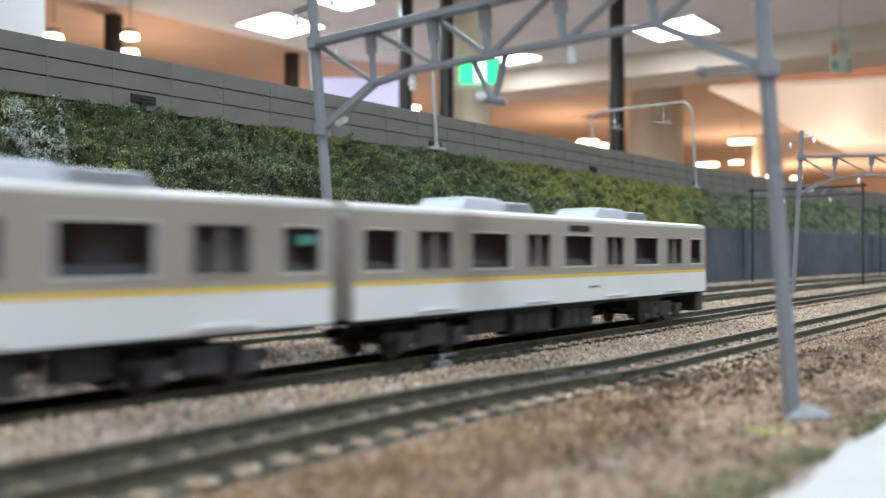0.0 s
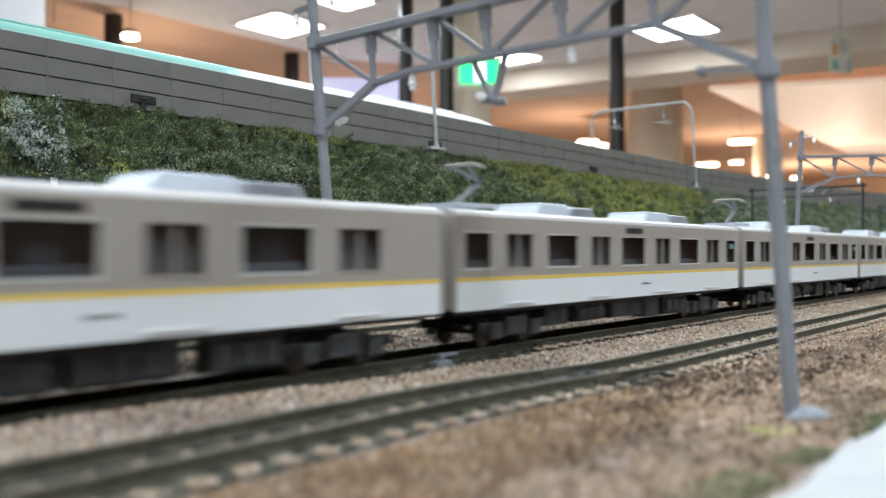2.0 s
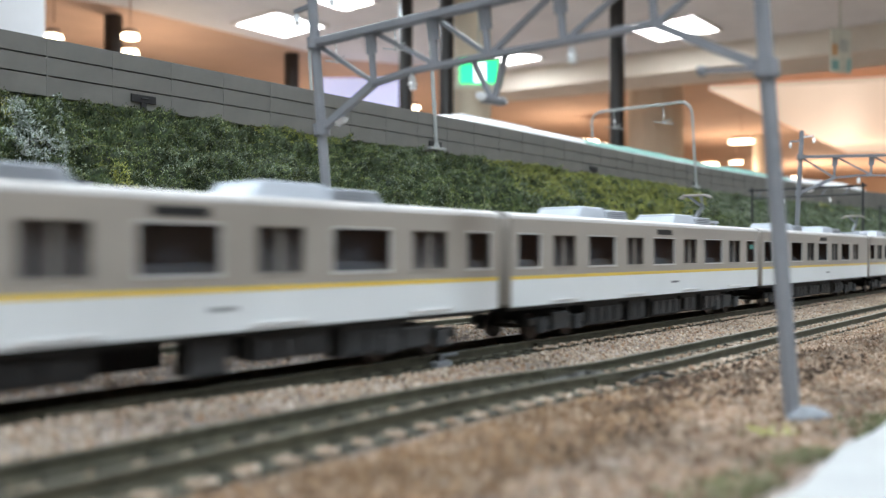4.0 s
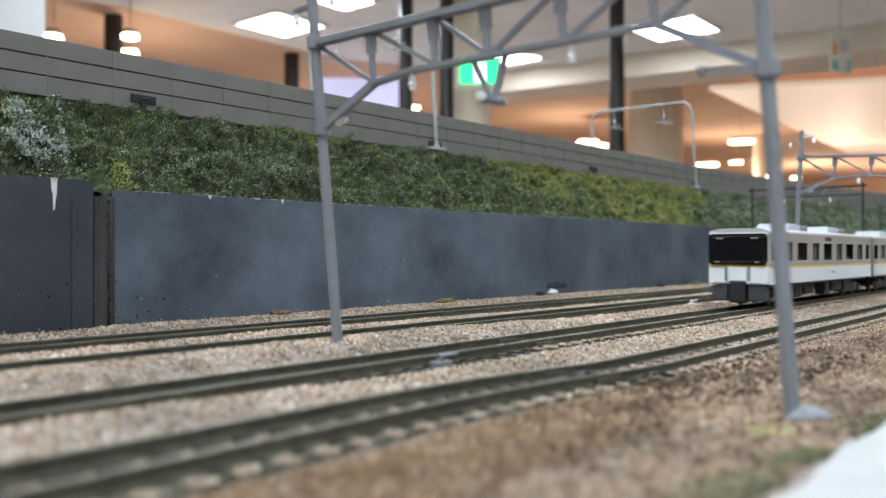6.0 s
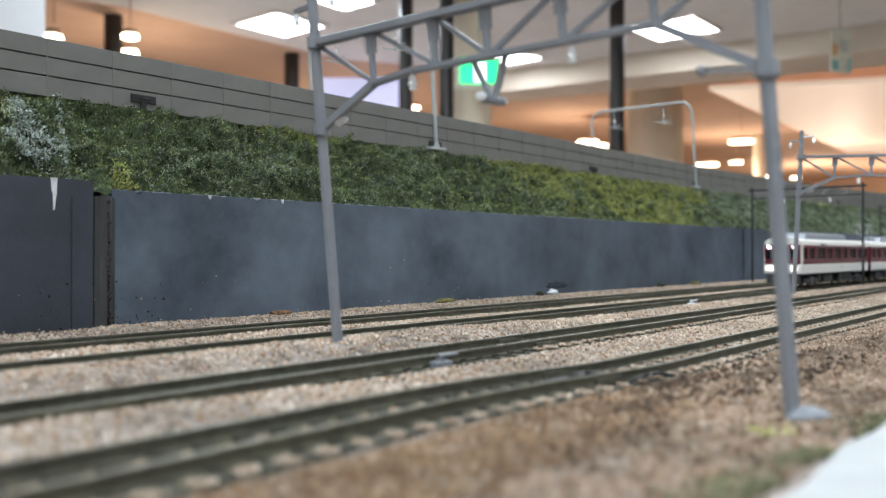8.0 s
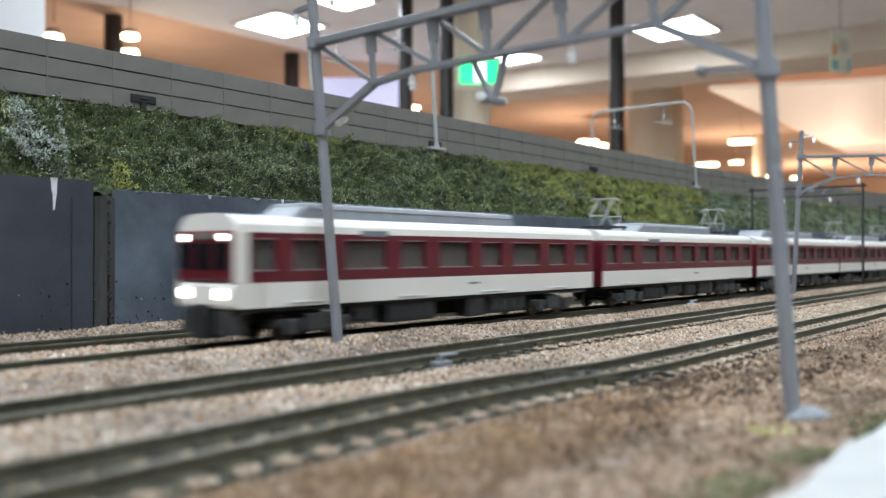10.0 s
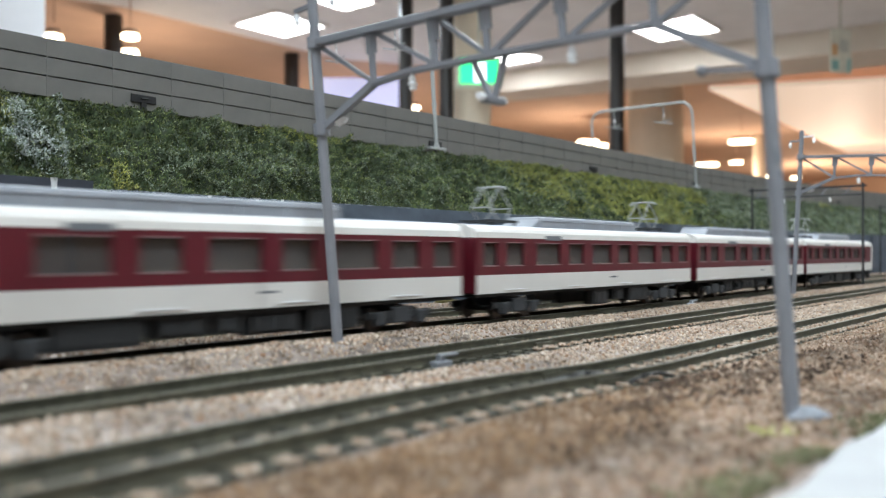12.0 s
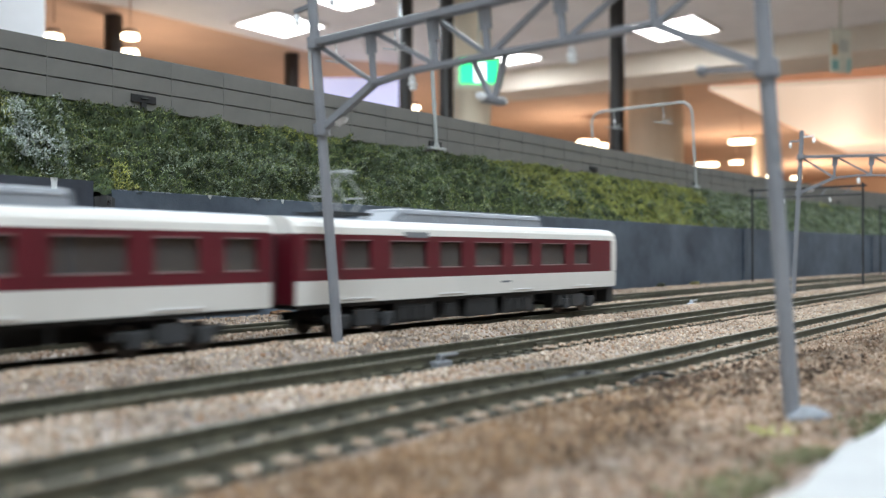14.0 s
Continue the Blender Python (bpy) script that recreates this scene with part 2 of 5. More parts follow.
def build_ground():
    bm = bmesh.new()
    xs = np.concatenate([np.linspace(X_LEFT, 0.0, 20)[:-1], np.linspace(0.0, 0.7, 351)[:-1], np.linspace(0.7, X_RIGHT, 60)])
    ys = np.linspace(0.0200, Y_WALL + 0.004, 130)
    rows = []
    for x in xs:
        dy = bend(x)[0]
        rows.append([bm.verts.new((x, y + dy, ground_z(x, y))) for y in ys])
    for a, b in zip(rows, rows[1:]):
        for i in range(len(ys) - 1):
            bm.faces.new((a[i], b[i], b[i + 1], a[i + 1]))
    g = mesh_ob("ground", bm, M_GROUND, smooth=True)
    tagged(g, "glued pinkish beige ballast and earth of a model railway", "ground", kind="structure")


def scatter_grains(name, label, category, material, count, pick, size, seed):
    """Loose grains as squashed octahedra resting in the surface, all in one mesh."""
    rng = np.random.default_rng(seed)
    base = np.array([(1, 0, 0), (-1, 0, 0), (0, 1, 0), (0, -1, 0), (0, 0, 1), (0, 0, -1)], float)
    tri = np.array([(0, 2, 4), (2, 1, 4), (1, 3, 4), (3, 0, 4), (2, 0, 5), (1, 2, 5), (3, 1, 5), (0, 3, 5)])
    pts = pick(rng, count)
    n = len(pts)
    sc = rng.uniform(size[0], size[1], (n, 1)) * rng.uniform(0.6, 1.3, (n, 3))
    v = base[None] * sc[:, None, :] * rng.uniform(0.75, 1.25, (n, 6, 1))
    a, b_ = rng.uniform(0, 6.28, n), rng.uniform(-0.7, 0.7, n)
    ca, sa, cb, sb = np.cos(a), np.sin(a), np.cos(b_), np.sin(b_)
    x, y, z = v[..., 0], v[..., 1], v[..., 2]
    x, z = x * cb[:, None] - z * sb[:, None], x * sb[:, None] + z * cb[:, None]
    x, y = x * ca[:, None] - y * sa[:, None], x * sa[:, None] + y * ca[:, None]
    v = np.stack([x, y, z], -1) + pts[:, None, :]
    me = bpy.data.meshes.new(name)
    me.from_pydata(v.reshape(-1, 3).tolist(), [], (tri[None] + 6 * np.arange(n)[:, None, None]).reshape(-1, 3).tolist())
    me.materials.append(material)
    return tagged(new(name, me), label, category, kind="stuff")


def band_picker(y0, y1, avoid=()):
    def pick(rng, count):
        out = []
        while len(out) < count:
            y = math.sqrt(rng.uniform(y0 * y0, y1 * y1))
            x = y * rng.uniform(0.3, 5.2)
            if x > 0.85 or any(abs(y - c) < w for c, w in avoid):
                continue
            out.append((x, y + bend(x)[0], ground_z(x, y) + 0.0001))
        return np.array(out)
    return pick


# ---- layout: tracks ----


def sleeper_mesh():
    bm = bmesh.new()
    for v in box(bm, -0.00125, 0.00125, -0.0080, 0.0080, -0.0012, 0.0):
        if v.co.z > -0.0001:
            v.co.x *= 0.8
            v.co.y *= 0.97
    for s in (-1, 1):
        box(bm, -0.0009, 0.0009, s * 0.0045 - 0.0011, s * 0.0045 + 0.0011, -0.0001, 0.0005)
    me = bpy.data.meshes.new("sleeper")
    bm.to_mesh(me)
    bm.free()
    me.materials.append(M_SLEEPER)
    return me


def build_track(label, yc, top, jog_at, jog, lift=None):
    t = tagged(new("railway_track"), label, "railway track", "tracks")
    t.location = (0, yc, top)
    me = build_track.sleeper
    bm = bmesh.new()
    sweep(bm, [(-0.0076, -0.0036), (0.0076, -0.0036), (0.0070, -0.0023), (-0.0070, -0.0023)], stations(X_LEFT, 0.0, 0.1) + stations(0.01, 0.4, 0.01) + stations(0.43, X_RIGHT, 0.04))

    def shift(x):
        return jog * smooth_step(jog_at + 0.02, jog_at - 0.02, x) if jog else 0.0

    def settle(mesh):
        for v in mesh.verts:
            v.co.y += shift(v.co.x)
            v.co.z += lift(v.co.x) if lift else 0.0
    settle(bm)
    part("track_base", bm, M_BED, t, "dusty olive track base")
    for s in (-1, 1):
        bm = bmesh.new()
        c = s * 0.0048
        prof = [(c - 0.0008, -0.0021), (c + 0.0008, -0.0021), (c + 0.0008, -0.0018), (c + 0.00025, -0.0015), (c + 0.00025, -0.0007), (c + 0.0004, -0.0005), (c + 0.0004, -0.00004),
                (c - 0.0004, -0.00004), (c - 0.0004, -0.0005), (c - 0.00025, -0.0007), (c - 0.00025, -0.0015), (c - 0.0008, -0.0018)]
        sweep(bm, prof, stations(X_LEFT, -0.1, 0.1) + stations(-0.08, 0.8, 0.01) + stations(0.85, X_RIGHT, 0.05))
        settle(bm)
        rail = part("rail", bm, M_RAIL, t)
        bm = bmesh.new()
        sweep(bm, [(c - 0.00033, -0.00006), (c + 0.00033, -0.00006), (c + 0.00030, 0.0), (c - 0.00030, 0.0)], stations(X_LEFT, -0.1, 0.1) + stations(-0.08, 0.8, 0.01) + stations(0.85, X_RIGHT, 0.05))
        settle(bm)
        part("rail_head", bm, M_HEAD, rail, "bare polished running surface")
    x = 0.02
    reach = min(0.85, (yc + 0.01) * 5.0)
    while x < reach:
        dy, head = bend(x)
        same_part("sleeper", me, t, Matrix.Translation((x, dy + shift(x), -0.0020 + (lift(x) if lift else 0.0))) @ Matrix.Rotation(head, 4, "Z"))
        x += 0.0051
    # fishplates at a rail joint
    for s in (-1, 1):
        bm = bmesh.new()
        box(bm, jog_at - 0.0035, jog_at + 0.0035, s * 0.0048 - 0.0009, s * 0.0048 - 0.0003, -0.0016, -0.0006)
        box(bm, jog_at - 0.0035, jog_at + 0.0035, s * 0.0048 + 0.0003, s * 0.0048 + 0.0009, -0.0016, -0.0006)
        settle(bm)
        part("rail_joiner", bm, M_RAIL, t)
    return t


# ---- layout: wall, embankment, viaduct ----


def build_wall():
    base, top = -0.002, 0.0375
    w = tagged(new("retaining_wall"), "slate-blue painted retaining wall with chipped top edge", "wall", kind="structure")
    edges = [(0.1075, 0.54), (0.5415, 0.82), (0.8215, 1.2), (1.2015, 3.0)]
    for a, b in edges:
        bm = bmesh.new()
        sweep(bm, [(Y_WALL, base), (Y_WALL + 0.003, base), (Y_WALL + 0.003, top), (Y_WALL, top)], stations(a, b, 0.03))
        part("wall_panel", bm, M_WALL, w)
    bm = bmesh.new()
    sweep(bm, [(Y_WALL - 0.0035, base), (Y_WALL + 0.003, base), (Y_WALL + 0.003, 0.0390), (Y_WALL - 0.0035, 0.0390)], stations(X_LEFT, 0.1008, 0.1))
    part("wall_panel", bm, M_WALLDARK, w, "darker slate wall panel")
    bm = bmesh.new()
    prof = [(0, 0), (0, -0.0030), (0.0008, -0.0036), (0.0022, -0.0032), (0.0034, -0.0022), (0.0040, -0.0012), (0.0048, -0.0008), (0.0048, 0)]
    lo = [bm.verts.new((0.1016 + u * 1.35, Y_WALL + v + 0.0005, base)) for u, v in prof]
    hi = [bm.verts.new((0.1016 + u * 1.35, Y_WALL + v + 0.0005, 0.0358 - 90 * (u - 0.0024) ** 2)) for u, v in prof]
    for i in range(len(prof) - 1):
        bm.faces.new((lo[i], lo[i + 1], hi[i + 1], hi[i]))
    bm.faces.new(hi)
    part("pilaster", bm, M_PILASTER, w, "grey-brown streaked wall pilaster", smooth=False)
    bm = bmesh.new()
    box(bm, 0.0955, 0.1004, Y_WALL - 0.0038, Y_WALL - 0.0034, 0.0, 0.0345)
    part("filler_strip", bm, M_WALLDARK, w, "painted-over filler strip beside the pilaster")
    for xx, yy in ((0.538, Y_WALL), (0.80, Y_WALL)):
        bm = bmesh.new()
        dy = bend(xx)[0]
        box(bm, xx, xx + 0.008, yy + dy - 0.0012, yy + dy - 0.0002, base, top - 0.0004, 0.0002)
        part("pilaster", bm, M_WALL, w)
    rng = random.Random(9)
    bm = bmesh.new()
    x = 0.109
    while x < 0.50:
        ln = rng.uniform(0.0008, 0.0045)
        if rng.random() < 0.62:
            h2 = rng.uniform(0.00008, 0.00028)
            box(bm, x, x + ln, Y_WALL - 0.00012, Y_WALL + 0.0012, top - h2, top + 0.00008)
        x += ln + rng.uniform(0.0, 0.0025)
    tagged(part("worn_edge", bm, M_CHIP, w, "pale worn paint along the top edge"), kind="stuff")
    # glue runs and chips along the upper edge
    rng = random.Random(4)
    for xx, ww, hh, yy, tt in ((0.0905, 0.0017, 0.0075, Y_WALL - 0.0036, 0.0391), (0.135, 0.0016, 0.0012, Y_WALL - 0.0002, 0.0376), (0.150, 0.0034, 0.0007, Y_WALL - 0.0002, 0.0376), (0.1605, 0.0014, 0.0013, Y_WALL - 0.0002, 0.0376)):
        bm = bmesh.new()
        pts = []
        for i in range(7):
            f = i / 6
            pts.append((xx + ww * (0.5 - 0.5 * (1 - 0.75 * f)) + rng.uniform(-1, 1) * ww * 0.08, tt - hh * f, xx + ww * (0.5 + 0.5 * (1 - 0.75 * f)) + rng.uniform(-1, 1) * ww * 0.08))
        left = [bm.verts.new((a, yy, z)) for a, z, b in pts]
        mid = [bm.verts.new(((a + b) / 2, yy - 0.0004, z)) for a, z, b in pts]
        right = [bm.verts.new((b, yy, z)) for a, z, b in pts]
        for i in range(6):
            bm.faces.new((left[i], mid[i], mid[i + 1], left[i + 1]))
            bm.faces.new((mid[i], right[i], right[i + 1], mid[i + 1]))
        bm.faces.new((left[0], mid[0], right[0]))
        part("glue_run", bm, M_GLUE, w, "dried white glue drip", smooth=True)


Y_BAR = 0.2374
BAR_LOW, BAR_TOP = 0.0660, 0.0826


def tuft(x, f):
    """Clumps of the grass mat, a few millimetres across and leaning along the slope."""
    return noise.noise(((x + 0.010 * f) * 240, f * 7, 9.0))


def slope_point(x, f):
    """Point on the embankment face, f from the wall's top to the barrier's foot."""
    y = Y_WALL + 0.0005 + (Y_BAR + 0.0025 - Y_WALL) * f
    low = 0.0362 if x > 0.102 else 0.0378
    z = low + (BAR_LOW + 0.0012 - low) * (f ** 0.93)
    n = 0.8 * noise.noise((x * 60, f * 2.6, 4.1)) + 1.15 * tuft(x, f) + 0.9 * noise.noise((x * 430, f * 22, 3.0))
    k = 0.0031 * min(1.0, 0.25 + 4 * f, 0.04 + 5 * (1 - f))
    return x, y - k * n + bend(x)[0], z + k * n


def build_embankment():
    bm = bmesh.new()
    xs = np.concatenate([np.linspace(X_LEFT, 0.02, 14)[:-1], np.linspace(0.02, 0.5, 480)[:-1], np.linspace(0.5, 1.0, 200)[:-1], np.linspace(1.0, X_RIGHT, 60)])
    fs = np.linspace(0, 1, 42)
    rows = [[bm.verts.new(slope_point(float(x), float(f))) for f in fs] for x in xs]
    for a, b in zip(rows, rows[1:]):
        for i in range(len(fs) - 1):
            bm.faces.new((a[i], b[i], b[i + 1], a[i + 1]))
    tagged(mesh_ob("embankment", bm, M_SOIL, smooth=True), "steep earth embankment under the grass flock", "embankment", kind="structure")


def scatter_flock(name, label, material, count, seed, accept):
    """Tufts of flock: small crossed ragged leaves standing out of the slope."""
    rng = np.random.default_rng(seed)
    verts, faces = [], []
    made = 0
    while made < count:
        x, f = (rng.uniform(0.06, 0.62) if rng.uniform() < 0.82 else rng.uniform(0.62, 1.15)), rng.uniform(0.015, 1.0)
        if not accept(x, f, rng):
            continue
        p = np.array(slope_point(x, max(0.0, f)))
        made += 1
        grow = 1.0 + max(0.0, x - 0.25) * 1.2
        for _ in range(2):
            d = np.array([rng.normal(), rng.normal() - 1.1, rng.normal() + 0.8])
            d /= np.linalg.norm(d)
            s = np.cross(d, rng.normal(size=3))
            s /= np.linalg.norm(s)
            ln, wd = rng.uniform(0.0004, 0.0012) * grow, rng.uniform(0.00009, 0.00024) * grow
            q = p + rng.normal(size=3) * 0.00035
            i = len(verts)
            verts += [tuple(q), tuple(q + d * ln * 0.6 + s * wd), tuple(q + d * ln), tuple(q + d * ln * 0.55 - s * wd)]
            faces.append((i, i + 1, i + 2, i + 3))
    me = bpy.data.meshes.new(name)
    me.from_pydata(verts, [], faces)
    me.materials.append(material)
    return tagged(new(name, me), label, "grass", kind="stuff")


def patch(x, f):
    return noise.noise((x * 26, f * 1.6, 2.0)) + 0.5 * noise.noise((x * 70, f * 4, 7.0))


def grey_patch(x, f):
    """How pale and glue-bound the flock is: strong in a few known spots."""
    g = 0.0
    for cx, cf, rx, rf in ((0.098, 0.40, 0.010, 0.40), (0.155, 0.35, 0.035, 0.3), (0.26, 0.75, 0.02, 0.3), (0.575, 0.5, 0.05, 0.8), (0.80, 0.4, 0.14, 0.9), (0.36, 0.4, 0.015, 0.3)):
        g = max(g, 1 - math.hypot((x - cx) / rx, (f - cf) / rf))
    return g


def yellow_patch(x, f):
    y = -1.0
    for cx, cf, rx, rf in ((0.205, 0.85, 0.022, 0.3), (0.42, 0.35, 0.06, 0.6), (0.35, 0.6, 0.03, 0.4), (0.085, 0.75, 0.012, 0.35), (0.52, 0.85, 0.02, 0.3), (0.113, 0.1, 0.0035, 0.3)):
        y = max(y, 1 - math.hypot((x - cx) / rx, (f - cf) / rf))
    return y


def build_viaduct():
    """Noise barrier in moulded panels, the deck behind it, and the far parapet."""
    v = tagged(new("viaduct"), "grey plastic model viaduct with panelled noise barrier", "viaduct", kind="structure")
    pitch, x0 = 0.01985, 0.1106
    k = -int((x0 - X_LEFT) / pitch)
    thick = 0.0022
    hgt = BAR_TOP - BAR_LOW
    bm0 = bmesh.new()
    zs = [0.0, hgt * 0.338, hgt * 0.362, hgt * 0.665, hgt * 0.690, hgt]
    for a, b in ((0, 1), (2, 3), (4, 5)):
        box(bm0, 0.00003, pitch - 0.00003, 0, thick, zs[a], zs[b], 0.00012)
    for a, b in ((1, 2), (3, 4)):
        box(bm0, 0.00025, pitch - 0.00025, 0.0010, thick, zs[a], zs[b])
    box(bm0, -0.00022, 0.00022, -0.00010, thick, 0, hgt - 0.0001)
    me = bpy.data.meshes.new("barrier_panel")
    bm0.to_mesh(me)
    bm0.free()
    me.materials.append(M_BARRIER)
    while x0 + k * pitch < X_RIGHT:
        x = x0 + k * pitch
        dy, head = bend(x)
        same_part("barrier_panel", me, v, Matrix.Translation((x, Y_BAR + dy, BAR_LOW)) @ Matrix.Rotation(head, 4, "Z"))
        k += 1
    bm = bmesh.new()
    xs = stations(X_LEFT, X_RIGHT, 0.05)
    sweep(bm, [(Y_BAR + 0.0022, 0.0600), (Y_BAR + 0.088, 0.0600), (Y_BAR + 0.088, 0.0645), (Y_BAR + 0.0022, 0.0645)], xs)
    part("deck", bm, M_BARRIER, v)
    bm = bmesh.new()
    sweep(bm, [(Y_BAR + 0.086, 0.0646), (Y_BAR + 0.088, 0.0646), (Y_BAR + 0.088, 0.0760), (Y_BAR + 0.086, 0.0760)], xs)
    part("far_parapet", bm, M_BARRIER, v)
    for yy in (Y_BAR + 0.022, Y_BAR + 0.061):
        for s in (-0.0045, 0.0045):
            bm = bmesh.new()
            sweep(bm, [(yy + s - 0.0004, 0.0646), (yy + s + 0.0004, 0.0646), (yy + s + 0.0004, 0.0667), (yy + s - 0.0004, 0.0667)], xs)
            part("viaduct_rail", bm, M_RAIL, v)
    # supporting carcass below the deck
    bm = bmesh.new()
    sweep(bm, [(Y_WALL + 0.05, -0.01), (Y_BAR + 0.085, -0.01), (Y_BAR + 0.085, 0.0599), (Y_WALL + 0.05, 0.0599)], xs)
    part("carcass", bm, M_BARRIER, v)
    # sockets for masts on the barrier's foot
    for xx in (0.1403, 0.2805, 0.4200, 0.5600, 0.7000, 0.8400):
        dy = bend(xx)[0]
        bm = bmesh.new()
        box(bm, xx - 0.0042, xx + 0.0042, Y_BAR + dy - 0.0006, Y_BAR + dy + 0.0004, BAR_LOW + 0.0022, BAR_LOW + 0.0046, 0.0001)
        box(bm, xx - 0.0009, xx + 0.0009, Y_BAR + dy - 0.0006, Y_BAR + dy + 0.0004, BAR_LOW - 0.0004, BAR_LOW + 0.0022)
        sock = part("mast_socket", bm, M_BLACK, v, "black slotted mast socket")
        bm = bmesh.new()
        bar(bm, (xx - 0.0009, Y_BAR + dy - 0.0008, BAR_LOW + 0.0034), (xx + 0.0012, Y_BAR + dy - 0.0008, BAR_LOW + 0.0036), 0.0005, sides=8)
        part("socket_pin", bm, M_UNDER, sock)


def tube(bm, pts, r, sides=8):
    """A round tube along a run of points."""
    for a, b in zip(pts, pts[1:]):
        bar(bm, a, b, 2 * r, sides=sides)
    for p in pts[1:-1]:
        bmesh.ops.create_icosphere(bm, subdivisions=1, radius=r, matrix=Matrix.Translation(p))


def insulator(bm, p, s=1.0, axis="Z"):
    """Two ribbed bells on a stem."""
    m = Matrix.Translation(p) @ (pose(0, 0, 0, 0, 90, 0) if axis == "X" else pose(0, 0, 0, 90, 0, 0) if axis == "Y" else Matrix())
    for dz, r in ((-0.0010, 0.0008), (-0.0001, 0.0010), (0.0008, 0.0008)):
        bmesh.ops.create_cone(bm, cap_ends=True, segments=12, radius1=r * s, radius2=r * 0.6 * s, depth=0.0008 * s, matrix=m @ Matrix.Translation((0, 0, dz * s)))
    bmesh.ops.create_cone(bm, cap_ends=True, segments=8, radius1=0.0003 * s, radius2=0.0003 * s, depth=0.0032 * s, matrix=m)


def build_portal_mast(x, yn=Y_BAR - 0.001, yf=0.3155, top=0.1275):
    """Rounded portal of round tube that straddles the viaduct."""
    dy = bend(x)[0]
    p = tagged(new("portal_mast"), "pale grey rounded catenary portal standing on the viaduct", "catenary mast", "viaduct portals")
    p.location = (x, dy, BAR_LOW + 0.0008)
    z0 = BAR_LOW + 0.0008
    bm = bmesh.new()
    r = 0.0085
    arc_n = [(0, yn + r - r * math.cos(a), top - z0 - r + r * math.sin(a)) for a in np.linspace(0, math.pi / 2, 6)]
    arc_f = [(0, yf - r + r * math.sin(a), top - z0 - r + r * math.cos(a)) for a in np.linspace(0, math.pi / 2, 6)]
    tube(bm, [(0, yn, 0.0015)] + arc_n + arc_f + [(0, yf, -0.002)], 0.0009, 8)
    part("portal_tube", bm, M_MAST, p, smooth=False)
    for yy, zb in ((yn, 0.0), (yf, -0.0022)):
        bm = bmesh.new()
        box(bm, -0.0054, 0.0054, yy - 0.0014, yy + 0.0014, zb, zb + 0.0012, 0.0003)
        bmesh.ops.create_cone(bm, cap_ends=True, segments=10, radius1=0.0016, radius2=0.0011, depth=0.002, matrix=Matrix.Translation((0, yy, zb + 0.0020)))
        part("foot", bm, M_MAST, p)
    for zz in (0.020, 0.043):
        bm = bmesh.new()
        bmesh.ops.create_cone(bm, cap_ends=True, segments=10, radius1=0.0012, radius2=0.0012, depth=0.001, matrix=Matrix.Translation((0, yn, zz)))
        part("collar", bm, M_MAST, p)
    for yy in (yn + 0.021, yn + 0.060):
        bm = bmesh.new()
        bar(bm, (0, yy, top - z0), (0, yy, top - z0 - 0.014), 0.0007, sides=6)
        bar(bm, (0, yy - 0.007, top - z0 - 0.0145), (0, yy + 0.008, top - z0 - 0.0115), 0.0006, sides=6)
        bar(bm, (0, yy - 0.006, top - z0 - 0.011), (0, yy, top - z0 - 0.0125), 0.0005, sides=6)
        part("registration_arm", bm, M_MAST, p)
        bm = bmesh.new()
        insulator(bm, (0, yy, top - z0 - 0.008), 0.7)
        part("insulator", bm, M_INSUL, p)
    for ob in p.children_recursive:
        ob.data.transform(Matrix(((1, 0, -0.030, 0), (0, 1, 0.045, 0), (0, 0, 1, 0), (0, 0, 0, 1))))


SAG = 0.0012                    # the lower chord droops at its far end


